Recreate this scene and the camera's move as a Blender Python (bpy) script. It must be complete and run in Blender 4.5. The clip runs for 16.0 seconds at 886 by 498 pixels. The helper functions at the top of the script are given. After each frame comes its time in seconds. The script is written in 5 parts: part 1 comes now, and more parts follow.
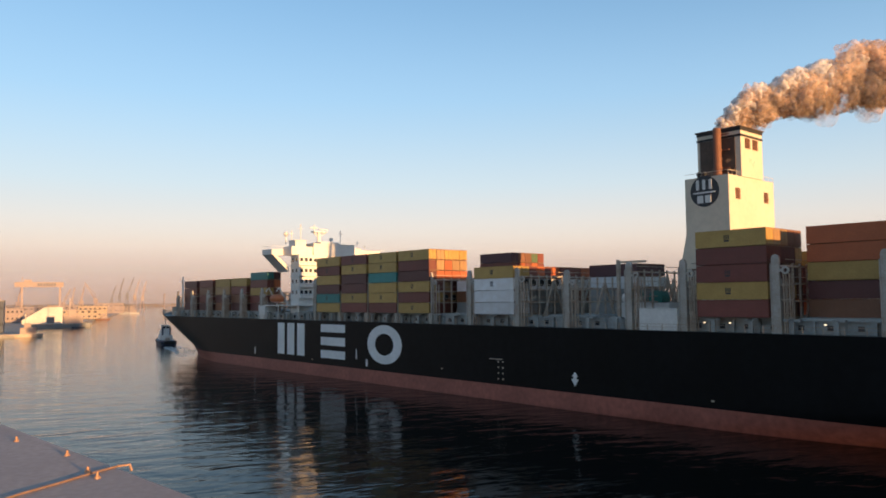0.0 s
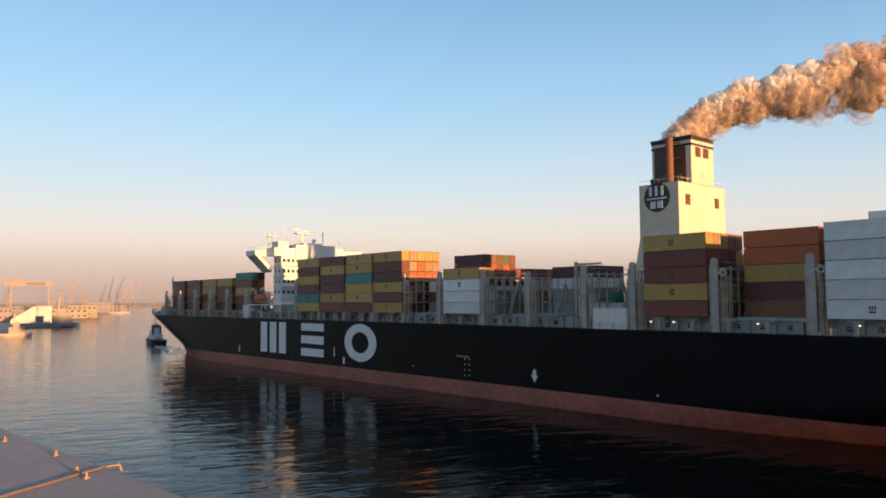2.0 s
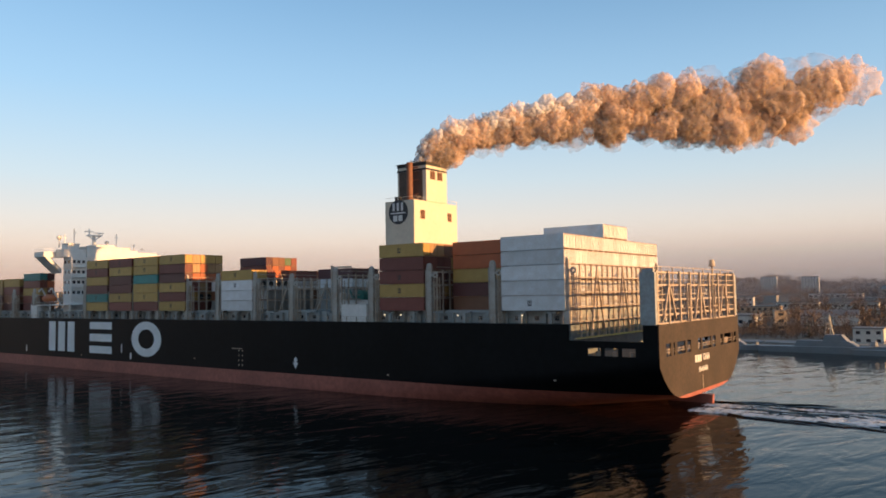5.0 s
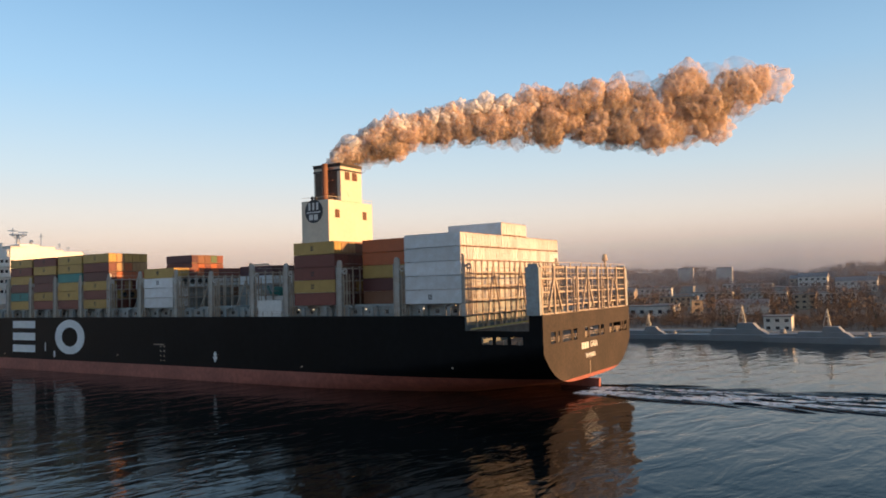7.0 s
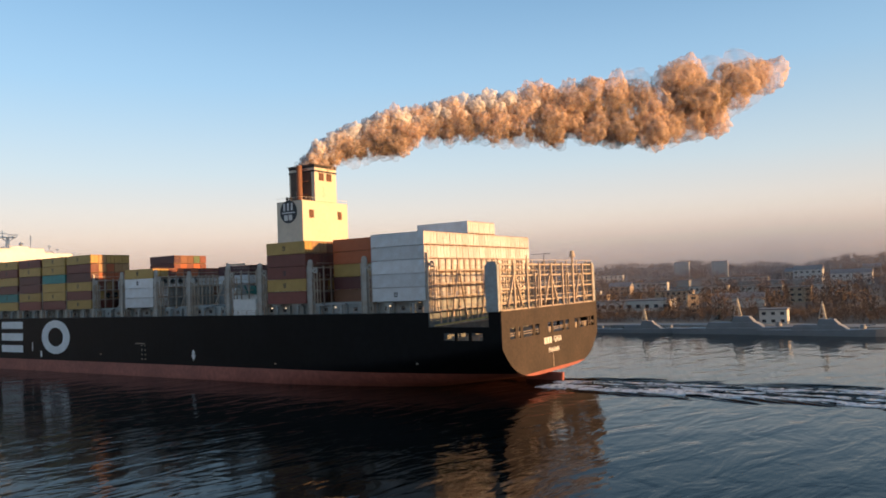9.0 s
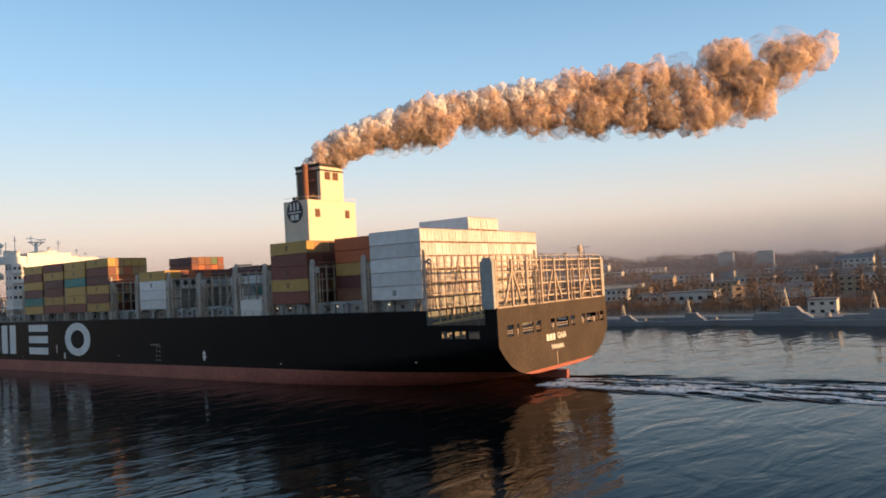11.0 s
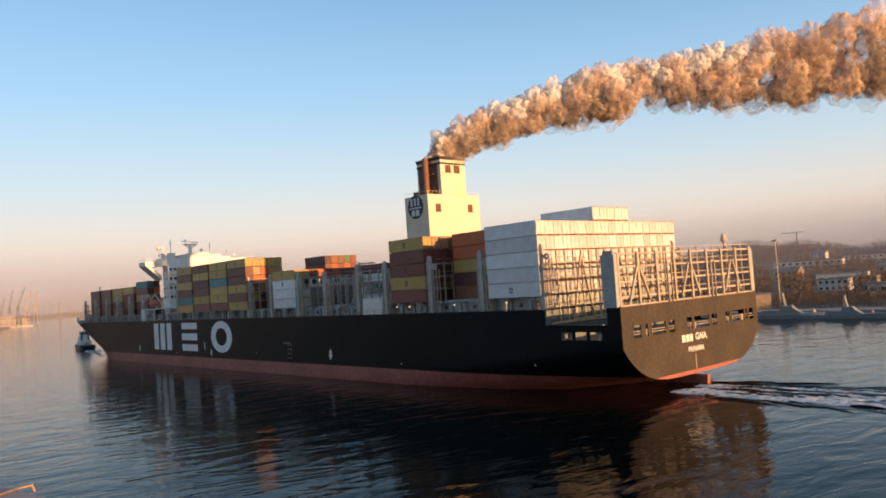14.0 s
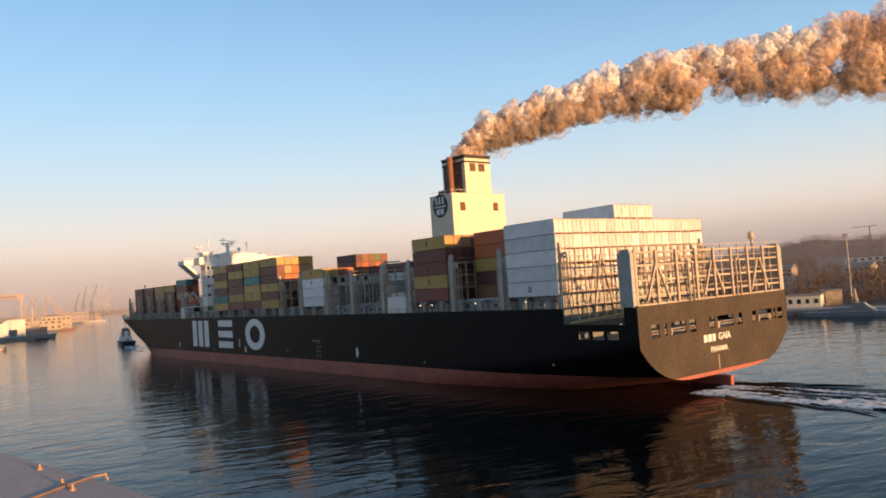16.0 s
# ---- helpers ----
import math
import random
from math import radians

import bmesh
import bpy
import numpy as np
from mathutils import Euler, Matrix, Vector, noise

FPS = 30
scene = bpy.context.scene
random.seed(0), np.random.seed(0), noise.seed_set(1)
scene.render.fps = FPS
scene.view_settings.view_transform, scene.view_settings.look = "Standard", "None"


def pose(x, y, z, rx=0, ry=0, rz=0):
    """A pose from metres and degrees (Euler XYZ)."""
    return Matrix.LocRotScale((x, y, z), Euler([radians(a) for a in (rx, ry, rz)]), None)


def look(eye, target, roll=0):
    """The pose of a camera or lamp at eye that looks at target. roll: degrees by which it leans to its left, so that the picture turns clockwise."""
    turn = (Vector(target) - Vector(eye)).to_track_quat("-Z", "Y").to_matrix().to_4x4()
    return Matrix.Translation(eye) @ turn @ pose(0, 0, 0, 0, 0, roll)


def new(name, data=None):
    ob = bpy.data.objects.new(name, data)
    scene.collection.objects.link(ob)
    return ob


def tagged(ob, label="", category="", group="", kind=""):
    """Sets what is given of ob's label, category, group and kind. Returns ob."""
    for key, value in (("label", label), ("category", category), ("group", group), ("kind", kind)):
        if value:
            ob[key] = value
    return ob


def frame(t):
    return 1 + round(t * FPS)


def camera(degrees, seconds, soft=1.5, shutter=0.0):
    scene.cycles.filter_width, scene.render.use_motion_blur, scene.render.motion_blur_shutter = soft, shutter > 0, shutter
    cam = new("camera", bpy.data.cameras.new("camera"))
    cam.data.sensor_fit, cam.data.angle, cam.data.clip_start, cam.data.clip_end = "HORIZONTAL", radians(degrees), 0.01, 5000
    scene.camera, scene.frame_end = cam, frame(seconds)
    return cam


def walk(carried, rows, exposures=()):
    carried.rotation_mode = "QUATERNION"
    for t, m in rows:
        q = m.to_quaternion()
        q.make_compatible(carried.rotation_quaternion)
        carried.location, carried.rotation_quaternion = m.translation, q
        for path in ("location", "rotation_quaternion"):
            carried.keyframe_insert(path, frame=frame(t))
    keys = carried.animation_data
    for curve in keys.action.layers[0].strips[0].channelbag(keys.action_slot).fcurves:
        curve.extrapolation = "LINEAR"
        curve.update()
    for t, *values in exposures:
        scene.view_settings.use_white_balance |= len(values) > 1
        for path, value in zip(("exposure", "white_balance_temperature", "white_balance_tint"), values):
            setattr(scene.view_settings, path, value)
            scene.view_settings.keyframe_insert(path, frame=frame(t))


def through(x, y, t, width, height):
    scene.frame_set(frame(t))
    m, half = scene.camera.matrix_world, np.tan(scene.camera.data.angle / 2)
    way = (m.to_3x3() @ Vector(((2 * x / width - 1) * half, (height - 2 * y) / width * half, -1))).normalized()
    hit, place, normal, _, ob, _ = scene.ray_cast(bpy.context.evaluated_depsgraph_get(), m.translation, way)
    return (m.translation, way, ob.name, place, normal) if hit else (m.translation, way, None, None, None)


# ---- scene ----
EYE_HEIGHT = 21.6
CAMERA_ROWS = [
    (0.0, 68.34, 3.86, 0.51),
    (0.5, 68.61, 3.81, 0.39),
    (1.0, 68.61, 3.88, 0.39),
    (1.5, 68.59, 3.87, 0.51),
    (2.0, 67.69, 3.84, 0.42),
    (2.5, 65.72, 3.87, 0.40),
    (3.0, 64.21, 3.76, 0.60),
    (3.5, 61.10, 3.71, 0.71),
    (4.0, 57.16, 3.64, 0.71),
    (4.5, 53.17, 3.53, 0.83),
    (5.0, 49.66, 3.48, 0.92),
    (7.5, 43.93, 2.86, 1.79),
    (8.0, 43.85, 2.77, 2.00),
    (8.5, 43.80, 2.67, 2.19),
    (11.0, 46.91, 2.45, 3.23),
    (11.5, 51.51, 2.55, 3.56),
    (12.0, 54.91, 2.65, 3.71),
    (12.5, 56.83, 2.72, 3.84),
    (13.0, 58.21, 2.73, 3.90),
    (13.5, 59.78, 2.76, 3.92),
    (14.0, 61.62, 2.78, 3.96),
    (14.5, 63.42, 2.80, 4.06),
    (15.0, 64.69, 2.81, 4.07),
    (15.5, 65.53, 2.81, 4.08),
    (16.0, 66.03, 2.80, 4.01),
]
SHIP_ROWS = [
    (0.0, -42.14, 105.96, 19.03),
    (0.5, -43.44, 105.22, 18.90),
    (1.0, -45.04, 104.53, 18.76),
    (1.5, -47.23, 103.96, 18.71),
    (2.0, -50.66, 103.23, 18.54),
    (2.5, -55.23, 102.25, 18.38),
    (3.0, -59.24, 101.92, 18.24),
    (3.5, -62.78, 102.72, 17.21),
    (4.0, -66.13, 104.55, 15.84),
    (4.5, -69.39, 106.89, 14.47),
    (5.0, -72.70, 109.11, 13.37),
    (7.5, -84.89, 111.50, 11.58),
    (8.0, -86.71, 110.87, 11.36),
    (8.5, -88.51, 110.14, 11.18),
    (11.0, -94.73, 101.87, 10.68),
    (11.5, -94.66, 97.66, 11.81),
    (12.0, -94.25, 94.23, 12.43),
    (12.5, -94.21, 91.58, 12.64),
    (13.0, -94.63, 89.25, 12.73),
    (13.5, -95.34, 87.12, 12.96),
    (14.0, -96.03, 85.08, 13.37),
    (14.5, -96.81, 83.10, 13.79),
    (15.0, -97.71, 81.42, 14.06),
    (15.5, -98.75, 79.97, 14.15),
    (16.0, -99.73, 78.86, 14.21),
]

cam = camera(61.3, 16.0, soft=1.8)
walk(cam, [(t, pose(0, 0, EYE_HEIGHT, 90 + p, r, y)) for t, y, p, r in CAMERA_ROWS])
scene.view_settings.exposure = 0.95

# ---- sky and sun: low winter sun, behind and to one side of the ship ----
SUN_AZ, SUN_EL = 19.5, 5.8          # degrees from +x towards +y, and above the horizon
world = bpy.data.worlds.new("sky")
scene.world = world
world.use_nodes = True
wn, wl = world.node_tree.nodes, world.node_tree.links
sky = wn.new("ShaderNodeTexSky")
sky.sky_type, sky.sun_disc = "NISHITA", False
sky.sun_elevation, sky.sun_rotation = radians(SUN_EL), radians(90 - SUN_AZ)
sky.air_density, sky.dust_density, sky.ozone_density, sky.altitude = 1.0, 0.8, 2.0, 0
# haze that thickens towards the horizon, the same all round
geo = wn.new("ShaderNodeTexCoord")
sep = wn.new("ShaderNodeSeparateXYZ")
ramp = wn.new("ShaderNodeValToRGB")
ramp.color_ramp.interpolation = "EASE"
els = ramp.color_ramp.elements
els[0].position, els[0].color = 0.0, (1, 1, 1, 1)
els[1].position, els[1].color = 0.75, (0, 0, 0, 1)
for p, k in ((0.12, 0.95), (0.25, 0.75), (0.42, 0.45)):
    els.new(p).color = (k, k, k, 1)
tone = wn.new("ShaderNodeValToRGB")
tl = tone.color_ramp.elements
tl[0].position, tl[0].color = 0.0, (0.47, 0.345, 0.30, 1)
tl[1].position, tl[1].color = 0.404, (0.22, 0.45, 0.76, 1)
for p, c in ((0.026, (0.64, 0.50, 0.435)), (0.068, (0.79, 0.655, 0.56)), (0.10, (0.74, 0.69, 0.645)), (0.15, (0.595, 0.69, 0.75)), (0.26, (0.38, 0.60, 0.83))):
    tl.new(p).color = (*c, 1)
gain = wn.new("ShaderNodeVectorMath")
gain.operation = "SCALE"
turnx = wn.new("ShaderNodeMapRange")      # the haze dims smoothly towards +x
turnx.inputs["From Min"].default_value, turnx.inputs["From Max"].default_value = -1.0, 1.0
turnx.inputs["To Min"].default_value, turnx.inputs["To Max"].default_value = 4.0, 2.95
wl.new(sep.outputs["X"], turnx.inputs["Value"])
wl.new(turnx.outputs[0], gain.inputs["Scale"])
mixn = wn.new("ShaderNodeMixRGB")
wl.new(sep.outputs["Z"], tone.inputs[0])
wl.new(tone.outputs[0], gain.inputs[0])
wl.new(gain.outputs[0], mixn.inputs[2])
wl.new(geo.outputs["Generated"], sep.inputs[0])
wl.new(sep.outputs["Z"], ramp.inputs[0])
wl.new(ramp.outputs[0], mixn.inputs[0])
wl.new(sky.outputs[0], mixn.inputs[1])
wl.new(mixn.outputs[0], wn["Background"].inputs["Color"])
wn["Background"].inputs["Strength"].default_value = 0.15

sun = new("sun", bpy.data.lights.new("sun", "SUN"))
sun.data.energy, sun.data.angle, sun.data.color = 4.6, radians(0.6), (1.0, 0.56, 0.235)
sa, se = radians(SUN_AZ), radians(SUN_EL)
sun.matrix_world = look((math.cos(sa) * 100, math.sin(sa) * 100, math.tan(se) * 100), (0, 0, 0))


# ---- materials ----
def mat(name, base, rough=0.6, metal=0.0, vary=0.25, scale=0.6, bump=0.1, tint=None, own=False, spec=0.5, fine=8.0):
    """A painted or raw surface: two scales of stain and grain, and a fine relief. own: the object's colour is the paint."""
    m = bpy.data.materials.new(name)
    m.use_nodes = True
    n, l = m.node_tree.nodes, m.node_tree.links
    b = n["Principled BSDF"]
    tc = n.new("ShaderNodeTexCoord")
    big, small = n.new("ShaderNodeTexNoise"), n.new("ShaderNodeTexNoise")
    big.inputs["Scale"].default_value, big.inputs["Detail"].default_value = scale, 6
    small.inputs["Scale"].default_value, small.inputs["Detail"].default_value = scale * fine, 4
    l.new(tc.outputs["Object"], big.inputs["Vector"])
    l.new(tc.outputs["Object"], small.inputs["Vector"])
    mul = n.new("ShaderNodeMath")
    mul.operation = "MULTIPLY"
    l.new(big.outputs[0], mul.inputs[0])
    l.new(small.outputs[0], mul.inputs[1])
    rng = n.new("ShaderNodeMapRange")
    rng.inputs["From Min"].default_value, rng.inputs["From Max"].default_value = 0.12, 0.40
    rng.inputs["To Min"].default_value, rng.inputs["To Max"].default_value = 0.0, 1.0
    l.new(mul.outputs[0], rng.inputs["Value"])
    mix = n.new("ShaderNodeMixRGB")
    if own:
        info = n.new("ShaderNodeObjectInfo")
        dark = n.new("ShaderNodeMixRGB")
        dark.blend_type, dark.inputs[0].default_value = "MULTIPLY", 1.0
        k = 1 - vary
        dark.inputs[2].default_value = (k, k * 0.94, k * 0.88, 1)
        l.new(info.outputs["Color"], dark.inputs[1])
        l.new(dark.outputs[0], mix.inputs[1])
        l.new(info.outputs["Color"], mix.inputs[2])
    else:
        t = tint or tuple(c * (1 - vary) for c in base)
        mix.inputs[1].default_value, mix.inputs[2].default_value = (*t, 1), (*base, 1)
    l.new(rng.outputs[0], mix.inputs[0])
    l.new(mix.outputs[0], b.inputs["Base Color"])
    b.inputs["Roughness"].default_value, b.inputs["Metallic"].default_value = rough, metal
    b.inputs["Specular IOR Level"].default_value = spec
    if bump:
        bp = n.new("ShaderNodeBump")
        bp.inputs["Strength"].default_value, bp.inputs["Distance"].default_value = bump, 0.1
        l.new(small.outputs[0], bp.inputs["Height"])
        l.new(bp.outputs[0], b.inputs["Normal"])
    return m


def rib(m, axis="X", scale=3.6, strength=0.6):
    """Adds pressed corrugation to a sheet-metal material."""
    n, l = m.node_tree.nodes, m.node_tree.links
    w = n.new("ShaderNodeTexWave")
    w.wave_type, w.bands_direction = "BANDS", axis
    w.inputs["Scale"].default_value = scale
    tc = n.new("ShaderNodeTexCoord")
    l.new(tc.outputs["Object"], w.inputs["Vector"])
    bp = n.new("ShaderNodeBump")
    bp.inputs["Strength"].default_value, bp.inputs["Distance"].default_value = strength, 0.04
    l.new(w.outputs[0], bp.inputs["Height"])
    l.new(bp.outputs[0], n["Principled BSDF"].inputs["Normal"])
    return m


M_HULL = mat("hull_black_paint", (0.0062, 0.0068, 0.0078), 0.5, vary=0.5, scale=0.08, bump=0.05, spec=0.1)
# the hull's black lifted to brown: sunlight on the stern put into the colour
M_TRANSOM = mat("sunlit_transom_paint", (0.075, 0.056, 0.043), 0.65, vary=0.35, scale=0.18, bump=0.06, spec=0.15, tint=(0.045, 0.036, 0.029))
M_BOOT = mat("hull_red_paint", (0.40, 0.125, 0.09), 0.6, vary=0.4, scale=0.12, bump=0.08)
M_MARK = mat("hull_white_marking", (0.80, 0.80, 0.79), 0.55, vary=0.18, scale=0.25)
M_DECK = mat("deck_paint", (0.16, 0.17, 0.16), 0.7, vary=0.4, scale=0.3)
M_STEEL = mat("weathered_steel_paint", (0.52, 0.45, 0.37), 0.6, vary=0.5, scale=0.5, tint=(0.33, 0.23, 0.16))
M_TOWER = mat("pale_grey_tower_paint", (0.50, 0.48, 0.44), 0.6, vary=0.3, scale=0.5, tint=(0.36, 0.29, 0.23))
M_COAM = mat("coaming_paint", (0.36, 0.39, 0.39), 0.6, vary=0.3, scale=0.25, tint=(0.27, 0.27, 0.25))
M_WHITE = mat("white_ship_paint", (0.74, 0.72, 0.68), 0.5, vary=0.15, scale=0.2)
M_CREAM = mat("funnel_cream_paint", (0.70, 0.58, 0.44), 0.55, vary=0.12, scale=0.15)
M_BROWN = mat("funnel_dark_brown", (0.12, 0.075, 0.05), 0.7, vary=0.4, scale=0.4)
M_BLACK = mat("soot_black", (0.03, 0.027, 0.025), 0.7, vary=0.3)
M_RUST = mat("rusty_pipe", (0.24, 0.095, 0.05), 0.7, vary=0.45, scale=0.9)
M_GLASS = mat("dark_window_glass", (0.03, 0.035, 0.045), 0.12, vary=0.2, bump=0)
M_BOX = rib(mat("container_paint", (1, 1, 1), 0.5, vary=0.2, scale=0.5, own=True), "X", 1.15, 0.12)
M_BOXFRAME = mat("container_frame_paint", (1, 1, 1), 0.55, vary=0.22, scale=0.6, own=True)
M_ROD = mat("rusty_door_gear", (0.27, 0.14, 0.075), 0.7, 0.0, vary=0.5, scale=2)
M_LOGO = mat("dark_marking_paint", (0.035, 0.035, 0.04), 0.6, vary=0.2)
M_CONC = mat("quay_concrete", (0.33, 0.31, 0.28), 0.85, vary=0.35, scale=0.15, bump=0.3)
M_PLAST = mat("pale_plaster", (0.60, 0.57, 0.51), 0.8, vary=0.2, scale=0.12)
M_PLAST2 = mat("tan_plaster", (0.48, 0.36, 0.25), 0.8, vary=0.25, scale=0.12)
M_ROOF = mat("roof_sheet", (0.24, 0.22, 0.21), 0.7, vary=0.3, scale=0.2)
M_NAVY = mat("naval_grey_paint", (0.27, 0.27, 0.27), 0.5, vary=0.2, scale=0.3)
M_CRANE = mat("crane_paint", (0.36, 0.27, 0.24), 0.6, vary=0.25, scale=0.1)
M_CRANE2 = mat("crane_dark_paint", (0.12, 0.13, 0.17), 0.6, vary=0.25, scale=0.1)
M_SOIL = mat("hillside_winter_grass", (0.17, 0.125, 0.085), 0.95, vary=0.5, scale=0.012, bump=0.3)
M_TWIG = mat("bare_winter_twigs", (0.12, 0.082, 0.062), 0.95, vary=0.45, scale=0.02, bump=0)
M_PINE = mat("dark_fir_needles", (0.028, 0.038, 0.026), 0.9, vary=0.4, scale=0.05, bump=0)
M_SHEET = mat("flat_roof_felt", (0.37, 0.31, 0.29), 0.75, vary=0.25, scale=0.5, bump=0.06, fine=20)
M_WIRE = mat("copper_wire", (0.45, 0.26, 0.16), 0.5, 0.5, vary=0.3, scale=5)
M_TUG = mat("tug_blue_paint", (0.02, 0.035, 0.075), 0.5, vary=0.3)
M_ORANGE = mat("lifeboat_orange", (0.55, 0.16, 0.05), 0.5, vary=0.2)
M_GREEN = mat("machine_green_paint", (0.02, 0.16, 0.13), 0.5, vary=0.25)


def water_material():
    m = bpy.data.materials.new("harbour_water")
    m.use_nodes = True
    n, l = m.node_tree.nodes, m.node_tree.links
    b = n["Principled BSDF"]
    b.inputs["Base Color"].default_value = (0.0015, 0.003, 0.004, 1)
    b.inputs["Roughness"].default_value = 0.06
    b.inputs["IOR"].default_value = 1.27
    b.inputs["Specular IOR Level"].default_value = 0.16
    tc = n.new("ShaderNodeTexCoord")
    mp = n.new("ShaderNodeMapping")
    mp.inputs["Rotation"].default_value = (0, 0, 0.5)
    mp.inputs["Scale"].default_value = (1.0, 0.42, 1.0)
    l.new(tc.outputs["Object"], mp.inputs["Vector"])
    last = None
    for sc, st, ds in ((0.03, 0.10, 1.2), (0.22, 0.78, 0.34), (0.8, 0.42, 0.085)):
        t = n.new("ShaderNodeTexNoise")
        t.inputs["Scale"].default_value, t.inputs["Detail"].default_value = sc, 3
        t.inputs["Distortion"].default_value = 0.6
        l.new(mp.outputs[0], t.inputs["Vector"])
        bp = n.new("ShaderNodeBump")
        bp.inputs["Strength"].default_value, bp.inputs["Distance"].default_value = st, ds
        l.new(t.outputs[0], bp.inputs["Height"])
        if last:
            l.new(last.outputs[0], bp.inputs["Normal"])
        last = bp
    l.new(last.outputs[0], b.inputs["Normal"])
    return m


M_WATER = water_material()


def see_through(name, colour, solid, scale, glow_through=0.5, lo=0.35, hi=0.65):
    """Smoke, foam or mist: scattering matter with gaps in it; solid: how much of it is there."""
    m = bpy.data.materials.new(name)
    m.use_nodes = True
    n, l = m.node_tree.nodes, m.node_tree.links
    n.remove(n["Principled BSDF"])
    dif, tr, tp = n.new("ShaderNodeBsdfDiffuse"), n.new("ShaderNodeBsdfTranslucent"), n.new("ShaderNodeBsdfTransparent")
    dif.inputs[0].default_value = tr.inputs[0].default_value = (*colour, 1)
    a, c = n.new("ShaderNodeMixShader"), n.new("ShaderNodeMixShader")
    a.inputs[0].default_value = glow_through
    l.new(dif.outputs[0], a.inputs[1])
    l.new(tr.outputs[0], a.inputs[2])
    tc, t, r = n.new("ShaderNodeTexCoord"), n.new("ShaderNodeTexNoise"), n.new("ShaderNodeMapRange")
    t.inputs["Scale"].default_value, t.inputs["Detail"].default_value = scale, 3
    r.inputs["From Min"].default_value, r.inputs["From Max"].default_value = lo, hi
    r.inputs["To Max"].default_value = solid
    l.new(tc.outputs["Object"], t.inputs["Vector"])
    l.new(t.outputs[0], r.inputs["Value"])
    l.new(r.outputs[0], c.inputs[0])
    l.new(tp.outputs[0], c.inputs[1])
    l.new(a.outputs[0], c.inputs[2])
    l.new(c.outputs[0], n["Material Output"].inputs["Surface"])
    return m


def smoke_material(name, colour, through, solid):
    """Smoke: scattering matter that lets part of the light pass; solid: how dense it is."""
    m = bpy.data.materials.new(name)
    m.use_nodes = True
    n, l = m.node_tree.nodes, m.node_tree.links
    n.remove(n["Principled BSDF"])
    dif, tr, mx = n.new("ShaderNodeBsdfDiffuse"), n.new("ShaderNodeBsdfTranslucent"), n.new("ShaderNodeMixShader")
    tc, t, cr = n.new("ShaderNodeTexCoord"), n.new("ShaderNodeTexNoise"), n.new("ShaderNodeMixRGB")
    t.inputs["Scale"].default_value, t.inputs["Detail"].default_value = 2.2, 7
    l.new(tc.outputs["Object"], t.inputs["Vector"])
    l.new(t.outputs[0], cr.inputs[0])
    cr.inputs[1].default_value = (*[c * 0.93 for c in colour], 1)
    cr.inputs[2].default_value = (*colour, 1)
    l.new(cr.outputs[0], dif.inputs[0])
    l.new(cr.outputs[0], tr.inputs[0])
    bp = n.new("ShaderNodeBump")
    bp.inputs["Strength"].default_value, bp.inputs["Distance"].default_value = 0.12, 0.2
    l.new(t.outputs[0], bp.inputs["Height"])
    l.new(bp.outputs[0], dif.inputs["Normal"])
    mx.inputs[0].default_value = through
    l.new(dif.outputs[0], mx.inputs[1])
    l.new(tr.outputs[0], mx.inputs[2])
    gap, tp, r = n.new("ShaderNodeMixShader"), n.new("ShaderNodeBsdfTransparent"), n.new("ShaderNodeMapRange")
    r.inputs["From Min"].default_value, r.inputs["From Max"].default_value = 0.38, 0.62
    r.inputs["To Min"].default_value, r.inputs["To Max"].default_value = solid * 0.6, min(1.0, solid * 1.35)
    l.new(t.outputs[0], r.inputs["Value"])
    l.new(r.outputs[0], gap.inputs[0])
    l.new(tp.outputs[0], gap.inputs[1])
    l.new(mx.outputs[0], gap.inputs[2])
    l.new(gap.outputs[0], n["Material Output"].inputs["Surface"])
    return m


M_SMOKE = smoke_material("funnel_smoke", (0.96, 0.75, 0.61), 0.5, 0.34)
M_STEAM = smoke_material("white_steam", (0.97, 0.95, 0.95), 0.42, 0.6)
M_WISP = smoke_material("thin_smoke_wisp", (0.90, 0.72, 0.60), 0.5, 0.12)
M_FOAM = see_through("wake_foam", (0.82, 0.82, 0.82), 0.95, 0.7, 0.1, 0.30, 0.48)


# ---- mesh helpers ----
def box(bm, x0, x1, y0, y1, z0, z1, mi=0):
    v = [bm.verts.new((x, y, z)) for x in (x0, x1) for y in (y0, y1) for z in (z0, z1)]
    for q in ((0, 1, 3, 2), (4, 6, 7, 5), (0, 4, 5, 1), (2, 3, 7, 6), (0, 2, 6, 4), (1, 5, 7, 3)):
        bm.faces.new([v[i] for i in q]).material_index = mi


def beam(bm, a, b, w, mi=0, sides=4):
    """A straight bar of thickness w from a to b."""
    a, b = Vector(a), Vector(b)
    q = (b - a).to_track_quat("Z", "Y").to_matrix()
    rings = []
    for p in (a, b):
        rings.append([bm.verts.new(p + q @ Vector((math.cos(k), math.sin(k), 0)) * w * (0.707 if sides == 4 else 0.5))
                      for k in [2 * math.pi * (i + 0.5) / sides for i in range(sides)]])
    for i in range(sides):
        j = (i + 1) % sides
        bm.faces.new((rings[0][i], rings[0][j], rings[1][j], rings[1][i])).material_index = mi
    bm.faces.new(rings[0][::-1]).material_index = mi
    bm.faces.new(rings[1]).material_index = mi


